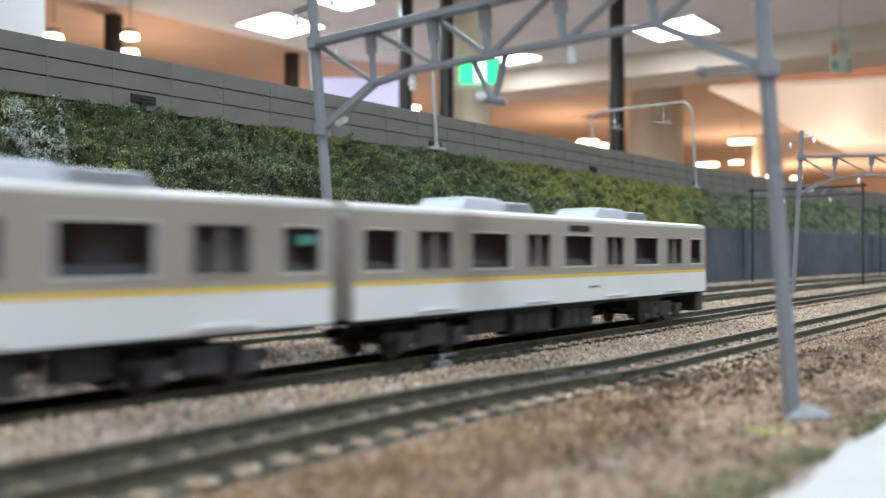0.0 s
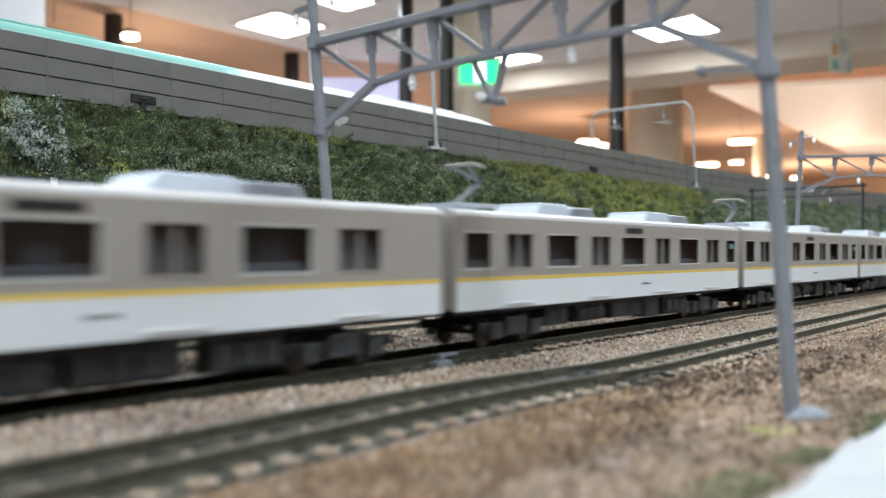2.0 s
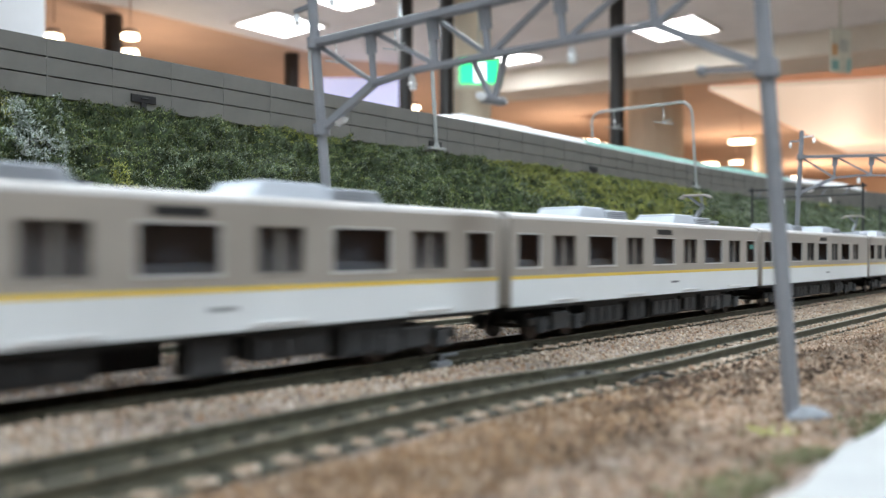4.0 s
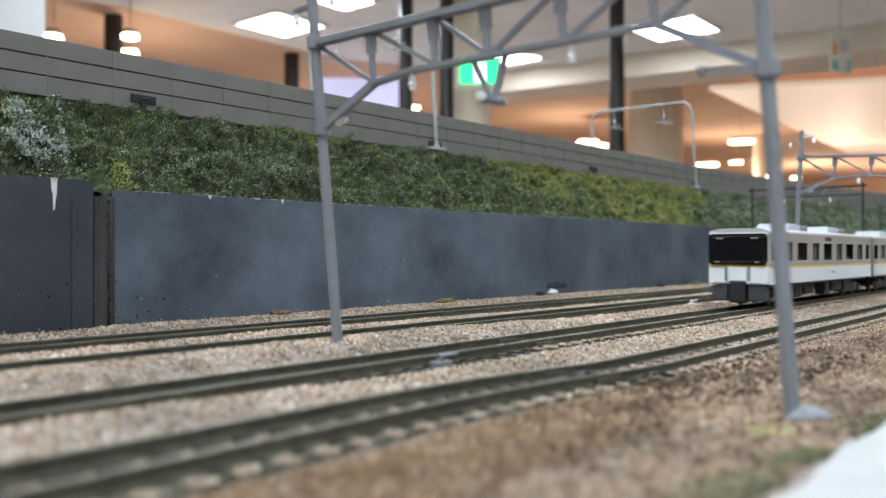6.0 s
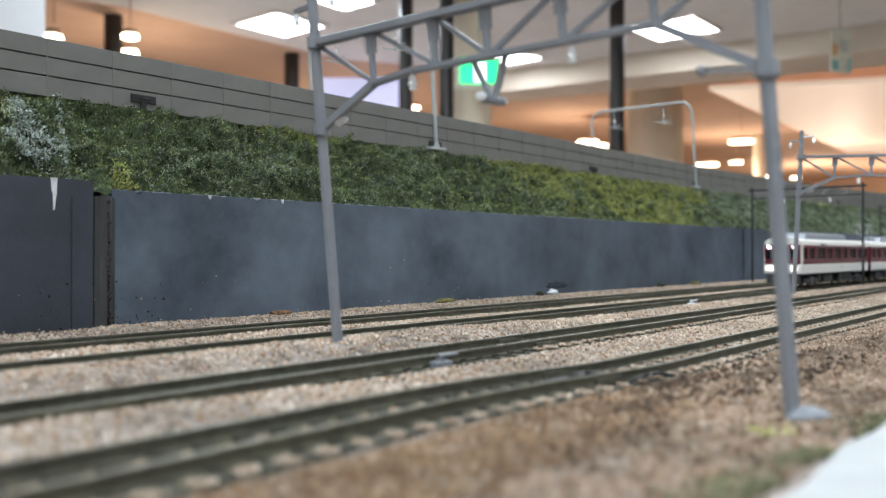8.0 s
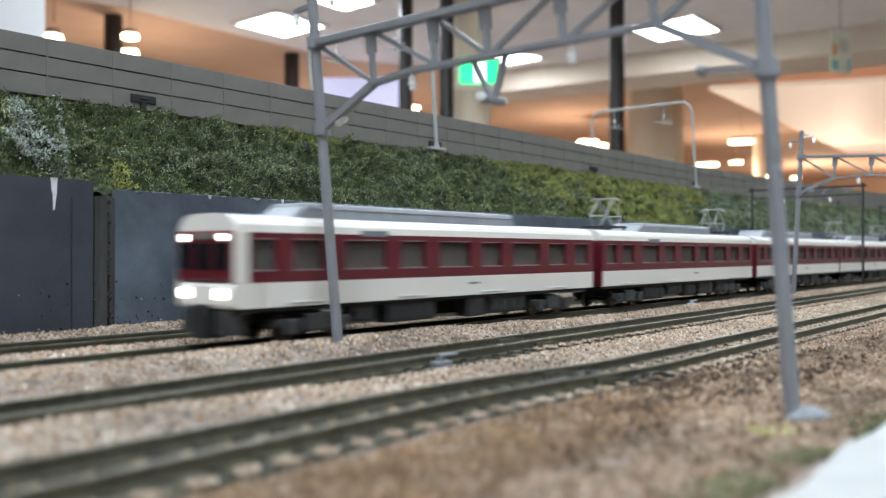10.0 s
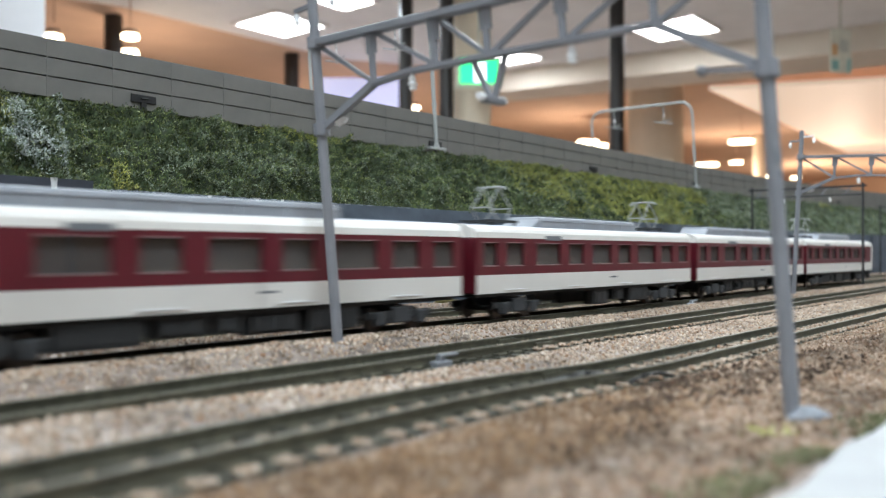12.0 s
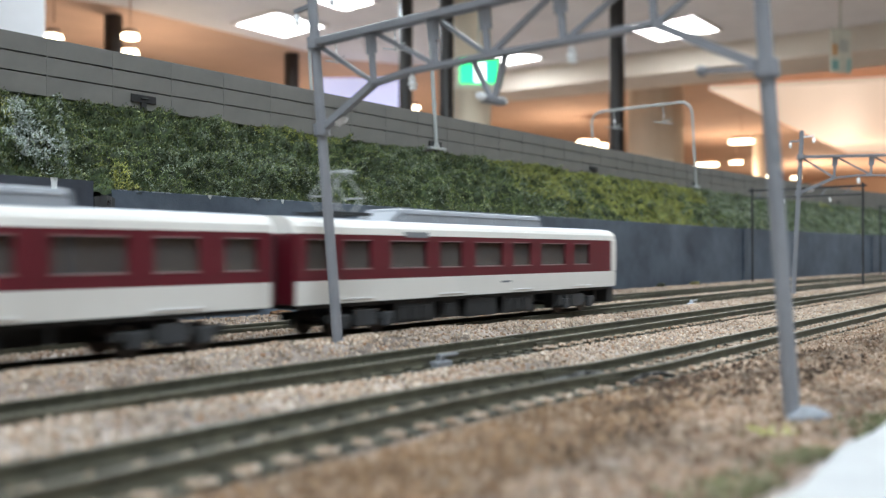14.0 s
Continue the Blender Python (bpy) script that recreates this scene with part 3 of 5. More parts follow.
def build_gantry(label, x, y_far, y_near, z_far, z_near, lean, nodes, middle=0.0, lift=0.0, tilt=0.0):
    """Two posts and a lattice beam over the tracks, with knee braces and hanging insulators."""
    g = tagged(new("catenary_gantry"), label, "catenary gantry", "track gantries")
    g.matrix_basis = pose(x, y_far, z_far, tilt)
    span = y_far - y_near
    foot = z_near - z_far
    top = 0.0217 + 0.0409 + lift - z_far                 # upper chord
    low = 0.0217 + 0.0324 + lift - z_far                 # lower chord
    knee = 0.0217 + 0.0240 + lift - z_far
    for yy, zb in ((0.0, -0.0006), (-span, foot - 0.0006)):
        bm = bmesh.new()
        bar(bm, (0, yy, zb), (0, yy, top + 0.012), 0.0021, sides=12, taper=0.95)
        post = part("post", bm, M_GANTRY, g, smooth=False)
        for zz in (knee, top):
            bm = bmesh.new()
            bmesh.ops.create_cone(bm, cap_ends=True, segments=14, radius1=0.0016, radius2=0.0016, depth=0.0022, matrix=Matrix.Translation((0, yy, zz)))
            part("clamp", bm, M_GANTRY, post)
    for nm, zz in (("upper_chord", top), ("lower_chord", low)):
        bm = bmesh.new()
        a, b = (0.0, -span) if zz == top else (-nodes[0], -span + nodes[0])
        w = 0.0011 if zz == top else 0.0008
        for dx in (-0.0006, 0.0006):
            if zz == low:
                bar(bm, (dx, a, zz - SAG), (dx, a - 0.0095, zz - 0.0002), w, w)
                bar(bm, (dx, a - 0.0095, zz - 0.0002), (dx, b, zz), w, w)
            else:
                bar(bm, (dx, a, zz), (dx, b, zz), w, w)
        part(nm, bm, M_GANTRY, g)
    ys = [-n for n in nodes] + [-span / 2 + middle] + [-span + n for n in reversed(nodes)]
    for i, yy in enumerate(ys):
        bm = bmesh.new()
        bar(bm, (0, yy, low - (SAG if i == 0 else 0.0)), (0, yy, top), 0.0009, 0.0009)
        box(bm, -0.0003, 0.0003, yy - 0.0011, yy + 0.0011, (low + top) / 2, top - 0.0004)
        part("upright", bm, M_GANTRY, g)
    tops = [0.0] + ys + [-span]
    mid = len(ys) // 2
    for i in range(len(ys) + 1):
        up, dn = (tops[i], tops[i + 1]) if i <= mid else (tops[i + 1], tops[i])
        bm = bmesh.new()
        bar(bm, (0.0004, up, top), (0.0004, dn, low - (SAG if i == 0 else 0.0)), 0.0008)
        part("diagonal", bm, M_GANTRY, g)
    for yy, y2 in ((0.0, -nodes[0]), (-span, -span + nodes[0])):
        bm = bmesh.new()
        bar(bm, (0, yy, knee), (0, y2, low - (SAG if yy == 0.0 else 0.0)), 0.0013)
        part("knee_brace", bm, M_GANTRY, g)
    # droppers with insulators below the lower chord
    for k, yy in enumerate((-span * 0.285, -span * 0.665)):
        bm = bmesh.new()
        insulator(bm, (0, yy, low - 0.0022), 0.9)
        part("insulator", bm, M_INSUL, g)
    yv = ys[mid] + 0.0005
    bm = bmesh.new()
    bar(bm, (0, yv + 0.0028, low), (0, yv - 0.0006, low - 0.0072), 0.0008)
    bar(bm, (0, yv - 0.0042, low), (0, yv - 0.0012, low - 0.0072), 0.0008)
    box(bm, -0.0025, 0.0025, yv - 0.0018, yv, low - 0.0080, low - 0.0070, 0.0002)
    part("hanger", bm, M_GANTRY, g)
    for dx in (-0.0028, 0.0028):
        bm = bmesh.new()
        insulator(bm, (dx, yv - 0.0009, low - 0.0072), 0.8, "X")
        part("insulator", bm, M_INSUL, g)
    # side arms on the posts
    for yy, s in ((0.0, 1), (-span, 1)):
        bm = bmesh.new()
        z1 = top + 0.0075 if yy == 0.0 else knee
        if yy == 0.0:
            bar(bm, (0, 0, z1), (0, 0.0052, z1 - 0.0004), 0.0008)
        else:
            bar(bm, (0, yy, z1), (-0.003, yy + 0.0075, z1 + 0.0002), 0.0005)
            bmesh.ops.create_icosphere(bm, subdivisions=2, radius=0.0008, matrix=Matrix.Translation((-0.003, yy + 0.0075, z1 + 0.0002)))
        part("side_arm", bm, M_GANTRY, g)
    bm = bmesh.new()
    insulator(bm, (0, 0.0048, top + 0.0055), 0.8)
    part("insulator", bm, M_INSUL, g)
    bm = bmesh.new()
    insulator(bm, (0.0008, -0.0046, knee + 0.0016), 1.15, "Y")
    part("insulator", bm, M_INSUL, g)
    bm = bmesh.new()
    insulator(bm, (0, -0.0055, top + 0.0075), 0.8)
    bar(bm, (0, 0, top + 0.009), (0, -0.0055, top + 0.0095), 0.0007)
    part("insulator", bm, M_INSUL, g)
    for ob in g.children_recursive:
        ob.data.transform(Matrix(((1, 0, -lean[0], 0), (0, 1, lean[1], 0), (0, 0, 1, 0), (0, 0, 0, 1))))
    return g


def build_light_gantry(label, x, y_far, y_near, z0):
    """Slim portal by the wall: two thin posts, one cross bar and two droppers."""
    g = tagged(new("catenary_gantry"), label, "catenary gantry", "wall gantries")
    g.location = (x, y_far, z0)
    top = H + 0.0395 - z0
    span = y_far - y_near
    # posts and cross bar take the dark underframe colour to stand for shading
    for yy in (0.0, -span):
        bm = bmesh.new()
        bar(bm, (0, yy, -0.0006), (0, yy, top + 0.002), 0.0014, sides=10)
        part("post", bm, M_UNDER, g)
    bm = bmesh.new()
    bar(bm, (0, 0.002, top), (0, -span - 0.002, top), 0.0012)
    bar(bm, (0, 0.0, top - 0.005), (0, -span, top - 0.005), 0.0008)
    part("cross_bar", bm, M_UNDER, g)
    for i in range(5):
        yy = -span * (i + 0.5) / 5
        bm = bmesh.new()
        bar(bm, (0, yy, top), (0, yy + 0.004, top - 0.005), 0.0007)
        part("diagonal", bm, M_GANTRY, g)
    for yy in (-span * 0.3, -span * 0.72):
        bm = bmesh.new()
        insulator(bm, (0, yy, top - 0.0075), 0.8)
        part("insulator", bm, M_INSUL, g)

# ---- trains ----
CAR_L = 0.1365
PITCH = 0.140
KIND1 = dict(half=0.0101, low=0.0077, belt=0.0130, stripe=0.0137, sill=0.0154, head=0.0219, eave=0.0249, roof=0.0265,
             windows=[(2.5, 11.0, 0), (15.5, 24.5, 1), (30.0, 42.5, 0), (48.0, 56.5, 1), (62.0, 74.5, 0), (80.0, 88.5, 1), (94.0, 107.0, 0), (112.0, 121.0, 1), (126.5, 134.0, 0)])
KIND2 = dict(half=0.0093, low=0.0075, belt=0.0124, stripe=0.0124, sill=0.0149, head=0.0209, eave=0.0222, roof=0.0260,
             windows=[(3.5, 9.5, 0), (14.0, 22.0, 1), (28.5, 41.0, 0), (46.0, 54.5, 1), (60.0, 72.0, 0), (77.0, 85.5, 1), (91.0, 104.0, 0), (109.0, 118.0, 1), (123.5, 131.0, 0)])


def slab(bm, x0, x1, z0, z1, y, s, t=0.0006):
    """Flat side sheet at distance y, s gives the side, t its thickness inwards."""
    a, b = sorted((s * y, s * (y - t)))
    box(bm, x0, x1, a, b, z0, z1)


def car_side(k, s, mats, parent, blank=()):
    h, L = k["half"], CAR_L / 2
    bm = bmesh.new()
    slab(bm, -L + 0.0006, L - 0.0006, k["low"], k["belt"], h, s)
    lower = part("lower_side", bm, mats["lower"], parent)
    if k["stripe"] > k["belt"]:
        bm = bmesh.new()
        slab(bm, -L + 0.0006, L - 0.0006, k["belt"], k["stripe"], h + 0.00003, s)
        part("stripe", bm, mats["stripe"], parent, "thin golden stripe")
    bm = bmesh.new()
    z0, z1, zs, ze = k["sill"], k["head"], k["stripe"], k["eave"]
    slab(bm, -L + 0.0006, L - 0.0006, zs, z0, h, s)
    slab(bm, -L + 0.0006, L - 0.0006, z1, ze, h, s)
    x = -L + 0.0006
    wins = [(a / 1000 - L, b / 1000 - L, d) for i, (a, b, d) in enumerate(k["windows"]) if i not in blank]
    for a, b, d in wins:
        slab(bm, x, a, z0, z1, h, s)
        x = b
    slab(bm, x, L - 0.0006, z0, z1, h, s)
    part("window_band", bm, mats["upper"], parent)
    for a, b, d in wins:
        bm = bmesh.new()
        slab(bm, a + 0.0001, b - 0.0001, z0 + 0.0001, z1 - 0.0001, h - 0.00025, s, 0.0002)
        pane = part("window_pane", bm, mats["glass"], parent)
        pane.visible_shadow = False
        bm = bmesh.new()
        slab(bm, a - 0.0002, b + 0.0002, z0 - 0.0003, z0, h + 0.00012, s, 0.0003)
        slab(bm, a - 0.0002, b + 0.0002, z1, z1 + 0.0002, h + 0.0001, s, 0.0003)
        if d and k is KIND1:
            c = (a + b) / 2
            slab(bm, c - 0.0002, c + 0.0002, z0, z1, h - 0.0002, s, 0.0003)
            bm2 = bmesh.new()
            slab(bm2, a, b, z0, z1, h - 0.0012, s, 0.0003)
            part("door_blind", bm2, M_DOORIN, pane)
        elif k is KIND1:
            slab(bm, a, a + 0.0003, z0, z1, h - 0.0001, s, 0.0003)
            slab(bm, b - 0.0003, b, z0, z1, h - 0.0001, s, 0.0003)
        part("window_frame", bm, mats["door"] if d and k is KIND1 else mats["frame"], pane)
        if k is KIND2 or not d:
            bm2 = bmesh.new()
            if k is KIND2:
                # added sheet close behind the pane gives the grey of a lit interior
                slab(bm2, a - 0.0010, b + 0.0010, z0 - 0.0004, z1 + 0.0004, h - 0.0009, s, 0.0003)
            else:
                # partial sheet imitates the bluish reflection in the glass
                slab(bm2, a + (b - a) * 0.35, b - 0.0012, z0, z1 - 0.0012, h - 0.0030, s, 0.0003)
            part("window_tone_sheet", bm2, M_LITINSIDE2 if k is KIND2 else M_REFLECT1, pane)
        if d:
            # grooves and sill of the sliding doors on the lower side
            bm = bmesh.new()
            slab(bm, a - 0.0008, b + 0.0008, k["low"] + 0.0007, k["low"] + 0.0010, h + 0.00025, s, 0.0003)
            part("door_step", bm, M_INSUL, lower, "raised door step")


def car_roof(k, mats, parent):
    h, L = k["half"], CAR_L / 2
    bm = bmesh.new()
    pts = []
    n = 10
    for i in range(n + 1):
        a = math.pi * i / n
        y = math.copysign(abs(math.cos(a)) ** 0.55, math.cos(a)) * h
        pts.append((y, k["eave"] + (k["roof"] - k["eave"]) * math.sin(a) ** 0.8))
    rings = [[bm.verts.new((x, y, z)) for y, z in pts] for x in (-L, L)]
    for i in range(n):
        f = bm.faces.new((rings[0][i], rings[1][i], rings[1][i + 1], rings[0][i + 1]))
        edge = 3 if k is KIND2 else 2
        f.material_index = 1 if edge <= i < n - edge else 0
    bm.faces.new(rings[0])
    bm.faces.new(list(reversed(rings[1])))
    bm.faces.new((rings[0][0], rings[0][-1], rings[1][-1], rings[1][0]))
    return part("roof", bm, [mats["eave"], mats["roof"]], parent, smooth=False)


def plain_end(k, sx, mats, parent):
    h, L = k["half"], CAR_L / 2
    x0, x1 = sorted((sx * L, sx * (L - 0.0006)))
    bm = bmesh.new()
    box(bm, x0, x1, -h, h, k["low"], k["eave"], 0.0004)
    part("end_wall", bm, mats["end"], parent)
    bm = bmesh.new()
    x0, x1 = sorted((sx * (L - 0.0001), sx * (L + 0.0013)))
    box(bm, x0, x1, -0.0036, 0.0036, k["low"] + 0.0004, k["head"] + 0.0008, 0.0003)
    part("gangway_bellows", bm, M_UNDER, parent, "dark grey gangway bellows")


def cab_end1(k, sx, parent):
    """Black masked cab front over a white apron."""
    h, L = k["half"], CAR_L / 2
    X = sx * L

    def bx(name, d0, d1, y0, y1, z0, z1, m_, bev=0.0003, label="", up=None):
        bm = bmesh.new()
        a, b = sorted((X + sx * d0, X + sx * d1))
        box(bm, a, b, y0, y1, z0, z1, bev)
        return part(name, bm, m_, up or parent, label)
    face = bx("cab_front", -0.0012, 0.0008, -h, h, k["low"], k["stripe"], M_CARWHITE, 0.0006, "white cab apron")
    bx("cab_hood", -0.0012, 0.0006, -h, h, k["stripe"] + 0.0003, k["eave"] + 0.0002, M_ROOF1, 0.0007)
    bx("cab_stripe", -0.0010, 0.0008, -h + 0.0002, h - 0.0002, k["stripe"] - 0.0001, k["stripe"] + 0.0006, M_YELLOW, 0.0002)
    mask = bx("windscreen_mask", 0.0000, 0.0014, -h + 0.0003, h - 0.0003, k["stripe"] + 0.0006, k["eave"] - 0.0003, M_GLOSSBLACK, 0.0013, "glossy black windscreen mask")
    bx("destination_blind", 0.0013, 0.0016, -0.0030, 0.0030, k["eave"] - 0.0030, k["eave"] - 0.0014, M_GLOSSBLACK, 0.0001, up=mask)
    for s in (-1, 1):
        bx("headlight", 0.0013, 0.0017, s * 0.0058 - 0.0012, s * 0.0058 + 0.0012, k["eave"] - 0.0022, k["eave"] - 0.0015, M_LENS, 0.0002, up=mask)
        bx("tail_light", 0.0013, 0.0016, s * 0.0066 - 0.0008, s * 0.0066 + 0.0008, k["stripe"] + 0.0011, k["stripe"] + 0.0018, M_LENS, 0.0002, up=mask)
        bx("door_rail", 0.0008, 0.0013, s * 0.0038 - 0.0003, s * 0.0038 + 0.0003, k["low"] + 0.0012, k["stripe"], M_ACDARK, 0.0, up=face)
        bx("skirt", -0.004, 0.0008, s * 0.0062 - 0.0028, s * 0.0062 + 0.0028, 0.0022, k["low"] - 0.0004, M_UNDERGREY, 0.0004, "mid grey skirt plate")
        bx("step_plate", 0.0006, 0.0014, s * 0.0062 - 0.0022, s * 0.0062 + 0.0022, k["low"], k["low"] + 0.0006, M_ACDARK, 0.0, up=face)
    bx("gangway_door", 0.0006, 0.0010, -0.0032, 0.0032, k["low"] + 0.0012, k["stripe"] - 0.0002, M_CARWHITE, 0.0002, up=face)
    bx("coupler_box", -0.003, 0.0018, -0.0028, 0.0028, 0.0016, k["low"] + 0.0012, M_BLACK, 0.0005, "black coupler and hose box")


def cab_end2(k, sx, parent):
    """Maroon cab front with three windscreens and lit lamps over an ivory apron."""
    h, L = k["half"], CAR_L / 2
    X = sx * L

    def bx(name, d0, d1, y0, y1, z0, z1, m_, bev=0.0003, label="", up=None):
        bm = bmesh.new()
        a, b = sorted((X + sx * d0, X + sx * d1))
        box(bm, a, b, y0, y1, z0, z1, bev)
        return part(name, bm, m_, up or parent, label)
    apron = bx("cab_apron", -0.001, 0.0008, -h, h, k["low"], k["belt"], M_CREAM, 0.0007, "ivory cab apron")
    front = bx("cab_front", -0.001, 0.0008, -h, h, k["belt"], k["eave"] + 0.0004, M_MAROON, 0.0009, "maroon cab front")
    for y0, y1 in ((-0.0082, -0.0034), (-0.0026, 0.0026), (0.0034, 0.0082)):
        bx("windscreen", 0.0006, 0.0010, y0, y1, k["belt"] + 0.0025, k["eave"] - 0.0020, M_GLOSSBLACK, 0.0002, up=front)
    bx("destination_blind", 0.0006, 0.0011, -0.0026, 0.0026, k["eave"] - 0.0014, k["eave"] - 0.0002, M_LENS, 0.0001, up=front)
    lit = M_LAMPON if sx < 0 else M_LENS
    for s in (-1, 1):
        ya, yb = sorted((s * (h + 0.0001), s * (h - 0.0006)))
        bx("corner_post", -0.0030, 0.0004, ya, yb, k["belt"], k["eave"], M_CREAM, 0.0001, "ivory corner post")
        bx("headlight", 0.0006, 0.0013, s * 0.0058 - 0.0016, s * 0.0058 + 0.0016, k["low"] + 0.0019, k["low"] + 0.0037, lit, 0.0004, up=apron)
        bx("marker_light", 0.0006, 0.0011, s * 0.0064 - 0.0011, s * 0.0064 + 0.0011, k["eave"] - 0.0016, k["eave"] - 0.0004, lit, 0.0003, up=front)
        bx("skirt", -0.003, 0.0006, s * 0.0058 - 0.0022, s * 0.0058 + 0.0022, 0.0024, k["low"] - 0.0004, M_UNDER, 0.0003)
    bx("coupler_box", -0.003, 0.0020, -0.0026, 0.0026, 0.0016, k["low"] + 0.0008, M_BLACK, 0.0005, "black coupler")


def bogie(parent, cx):
    bm = bmesh.new()
    box(bm, -0.0030, 0.0030, -0.0068, 0.0068, 0.0034, 0.0062, 0.0003)
    b = part("bogie", bm, M_UNDER, parent, "dark grey bogie")
    b.matrix_basis = Matrix.Translation((cx, 0, 0))
    for s in (-1, 1):
        bm = bmesh.new()
        box(bm, -0.0115, 0.0115, s * 0.0071 - 0.0006, s * 0.0071 + 0.0006, 0.0026, 0.0044, 0.0003)
        for v in bm.verts:
            if abs(v.co.x) > 0.010:
                v.co.z += 0.0005
        part("side_frame", bm, M_UNDER, b)
        bm = bmesh.new()
        box(bm, -0.0034, 0.0034, s * 0.0076 - 0.0007, s * 0.0076 + 0.0007, 0.0020, 0.0058, 0.0004)
        part("air_spring", bm, M_UNDERGREY, b)
        for ax in (-0.007, 0.007):
            bm = bmesh.new()
            box(bm, ax - 0.0017, ax + 0.0017, s * 0.0079 - 0.0006, s * 0.0079 + 0.0006, 0.0016, 0.0048, 0.0004)
            part("axle_box", bm, M_UNDERGREY, b)
    for ax in (-0.007, 0.007):
        bm = bmesh.new()
        for s in (-1, 1):
            bmesh.ops.create_cone(bm, cap_ends=True, segments=20, radius1=0.0028, radius2=0.0028, depth=0.0010, matrix=Matrix.Translation((ax, s * 0.0047, 0.0028)) @ pose(0, 0, 0, 90))
        bar(bm, (ax, -0.0047, 0.0028), (ax, 0.0047, 0.0028), 0.0010, sides=8)
        part("wheelset", bm, M_WHEEL, b, "bright metal wheelset")


def underframe(k, parent, seed, boxes):
    L = CAR_L / 2
    bm = bmesh.new()
    box(bm, -L + 0.002, L - 0.002, -0.0080, 0.0080, k["low"] - 0.0010, k["low"] + 0.0006)
    part("floor", bm, M_UNDER, parent)
    rng = random.Random(seed)
    for s in (-1, 1):
        x = -0.036
        while x < 0.033:
            w = rng.uniform(0.006, 0.017)
            bm = bmesh.new()
            zb = rng.choice((0.0019, 0.0022, 0.0030))
            a, b = sorted((s * 0.0042, s * (0.0080 + rng.uniform(-0.0006, 0.0002))))
            if rng.random() < 0.93:
                box(bm, x, x + w, a, b, zb, k["low"] - 0.0009, 0.0002)
                case = part("equipment_box", bm, boxes, parent)
                for j in range(int(w / 0.004)):
                    cover = bmesh.new()
                    slab(cover, x + 0.001 + j * 0.004, x + 0.0042 + j * 0.004, zb + 0.0008, k["low"] - 0.0018, 0.0083, s, 0.0006)
                    part("box_cover", cover, boxes, case)
            else:
                bm.free()
            x += w + rng.uniform(0.0005, 0.004)


def ac_unit(parent, x0, x1, z, kind):
    """Roof cooler: sloped ends, a lighter hood and a grey grille half."""
    if kind == 1:
        bm = bmesh.new()
        xm = x0 + (x1 - x0) * 0.55
        box(bm, x0, xm, -0.0062, 0.0062, z - 0.0010, z + 0.0026, 0.0006)
        for v in bm.verts:
            if v.co.z > z + 0.001:
                v.co.y *= 0.9
                if v.co.x < x0 + 0.002:
                    v.co.x += 0.0026
        hood = part("cooler_hood", bm, M_ACGREY, parent, "light grey roof cooler hood")
        bm = bmesh.new()
        box(bm, xm, x1, -0.0060, 0.0060, z - 0.0010, z + 0.0021, 0.0005)
        for v in bm.verts:
            if v.co.z > z + 0.001 and v.co.x > x1 - 0.002:
                v.co.x -= 0.0014
        part("cooler_case", bm, M_ACGREY, hood)
        for s in (-1, 1):
            bm = bmesh.new()
            for j in range(4):
                slab(bm, xm + 0.001, x1 - 0.0020, z + 0.0001 + j * 0.0005, z + 0.0003 + j * 0.0005, 0.0061, s, 0.0003)
            part("cooler_grille", bm, M_ACDARK, hood)
    else:
        bm = bmesh.new()
        box(bm, x0, x1, -0.0058, 0.0058, z - 0.0012, z + 0.0030, 0.0008)
        for v in bm.verts:
            if v.co.z > z + 0.001:
                if v.co.x < x0 + 0.003:
                    v.co.x += 0.004
                if v.co.x > x1 - 0.003:
                    v.co.x -= 0.001
        duct = part("roof_duct", bm, M_ROOF2, parent, "long grey roof duct")
        for s in (-1, 1):
            bm = bmesh.new()
            slab(bm, x0 + 0.006, x1 - 0.002, z + 0.0018, z + 0.0021, 0.0060, s, 0.0004)
            n = int((x1 - x0) / 0.012)
            for j in range(n):
                slab(bm, x0 + 0.005 + j * 0.012, x0 + 0.0053 + j * 0.012, z, z + 0.0026, 0.0060, s, 0.0004)
            part("duct_rib", bm, M_ACGREY, duct)


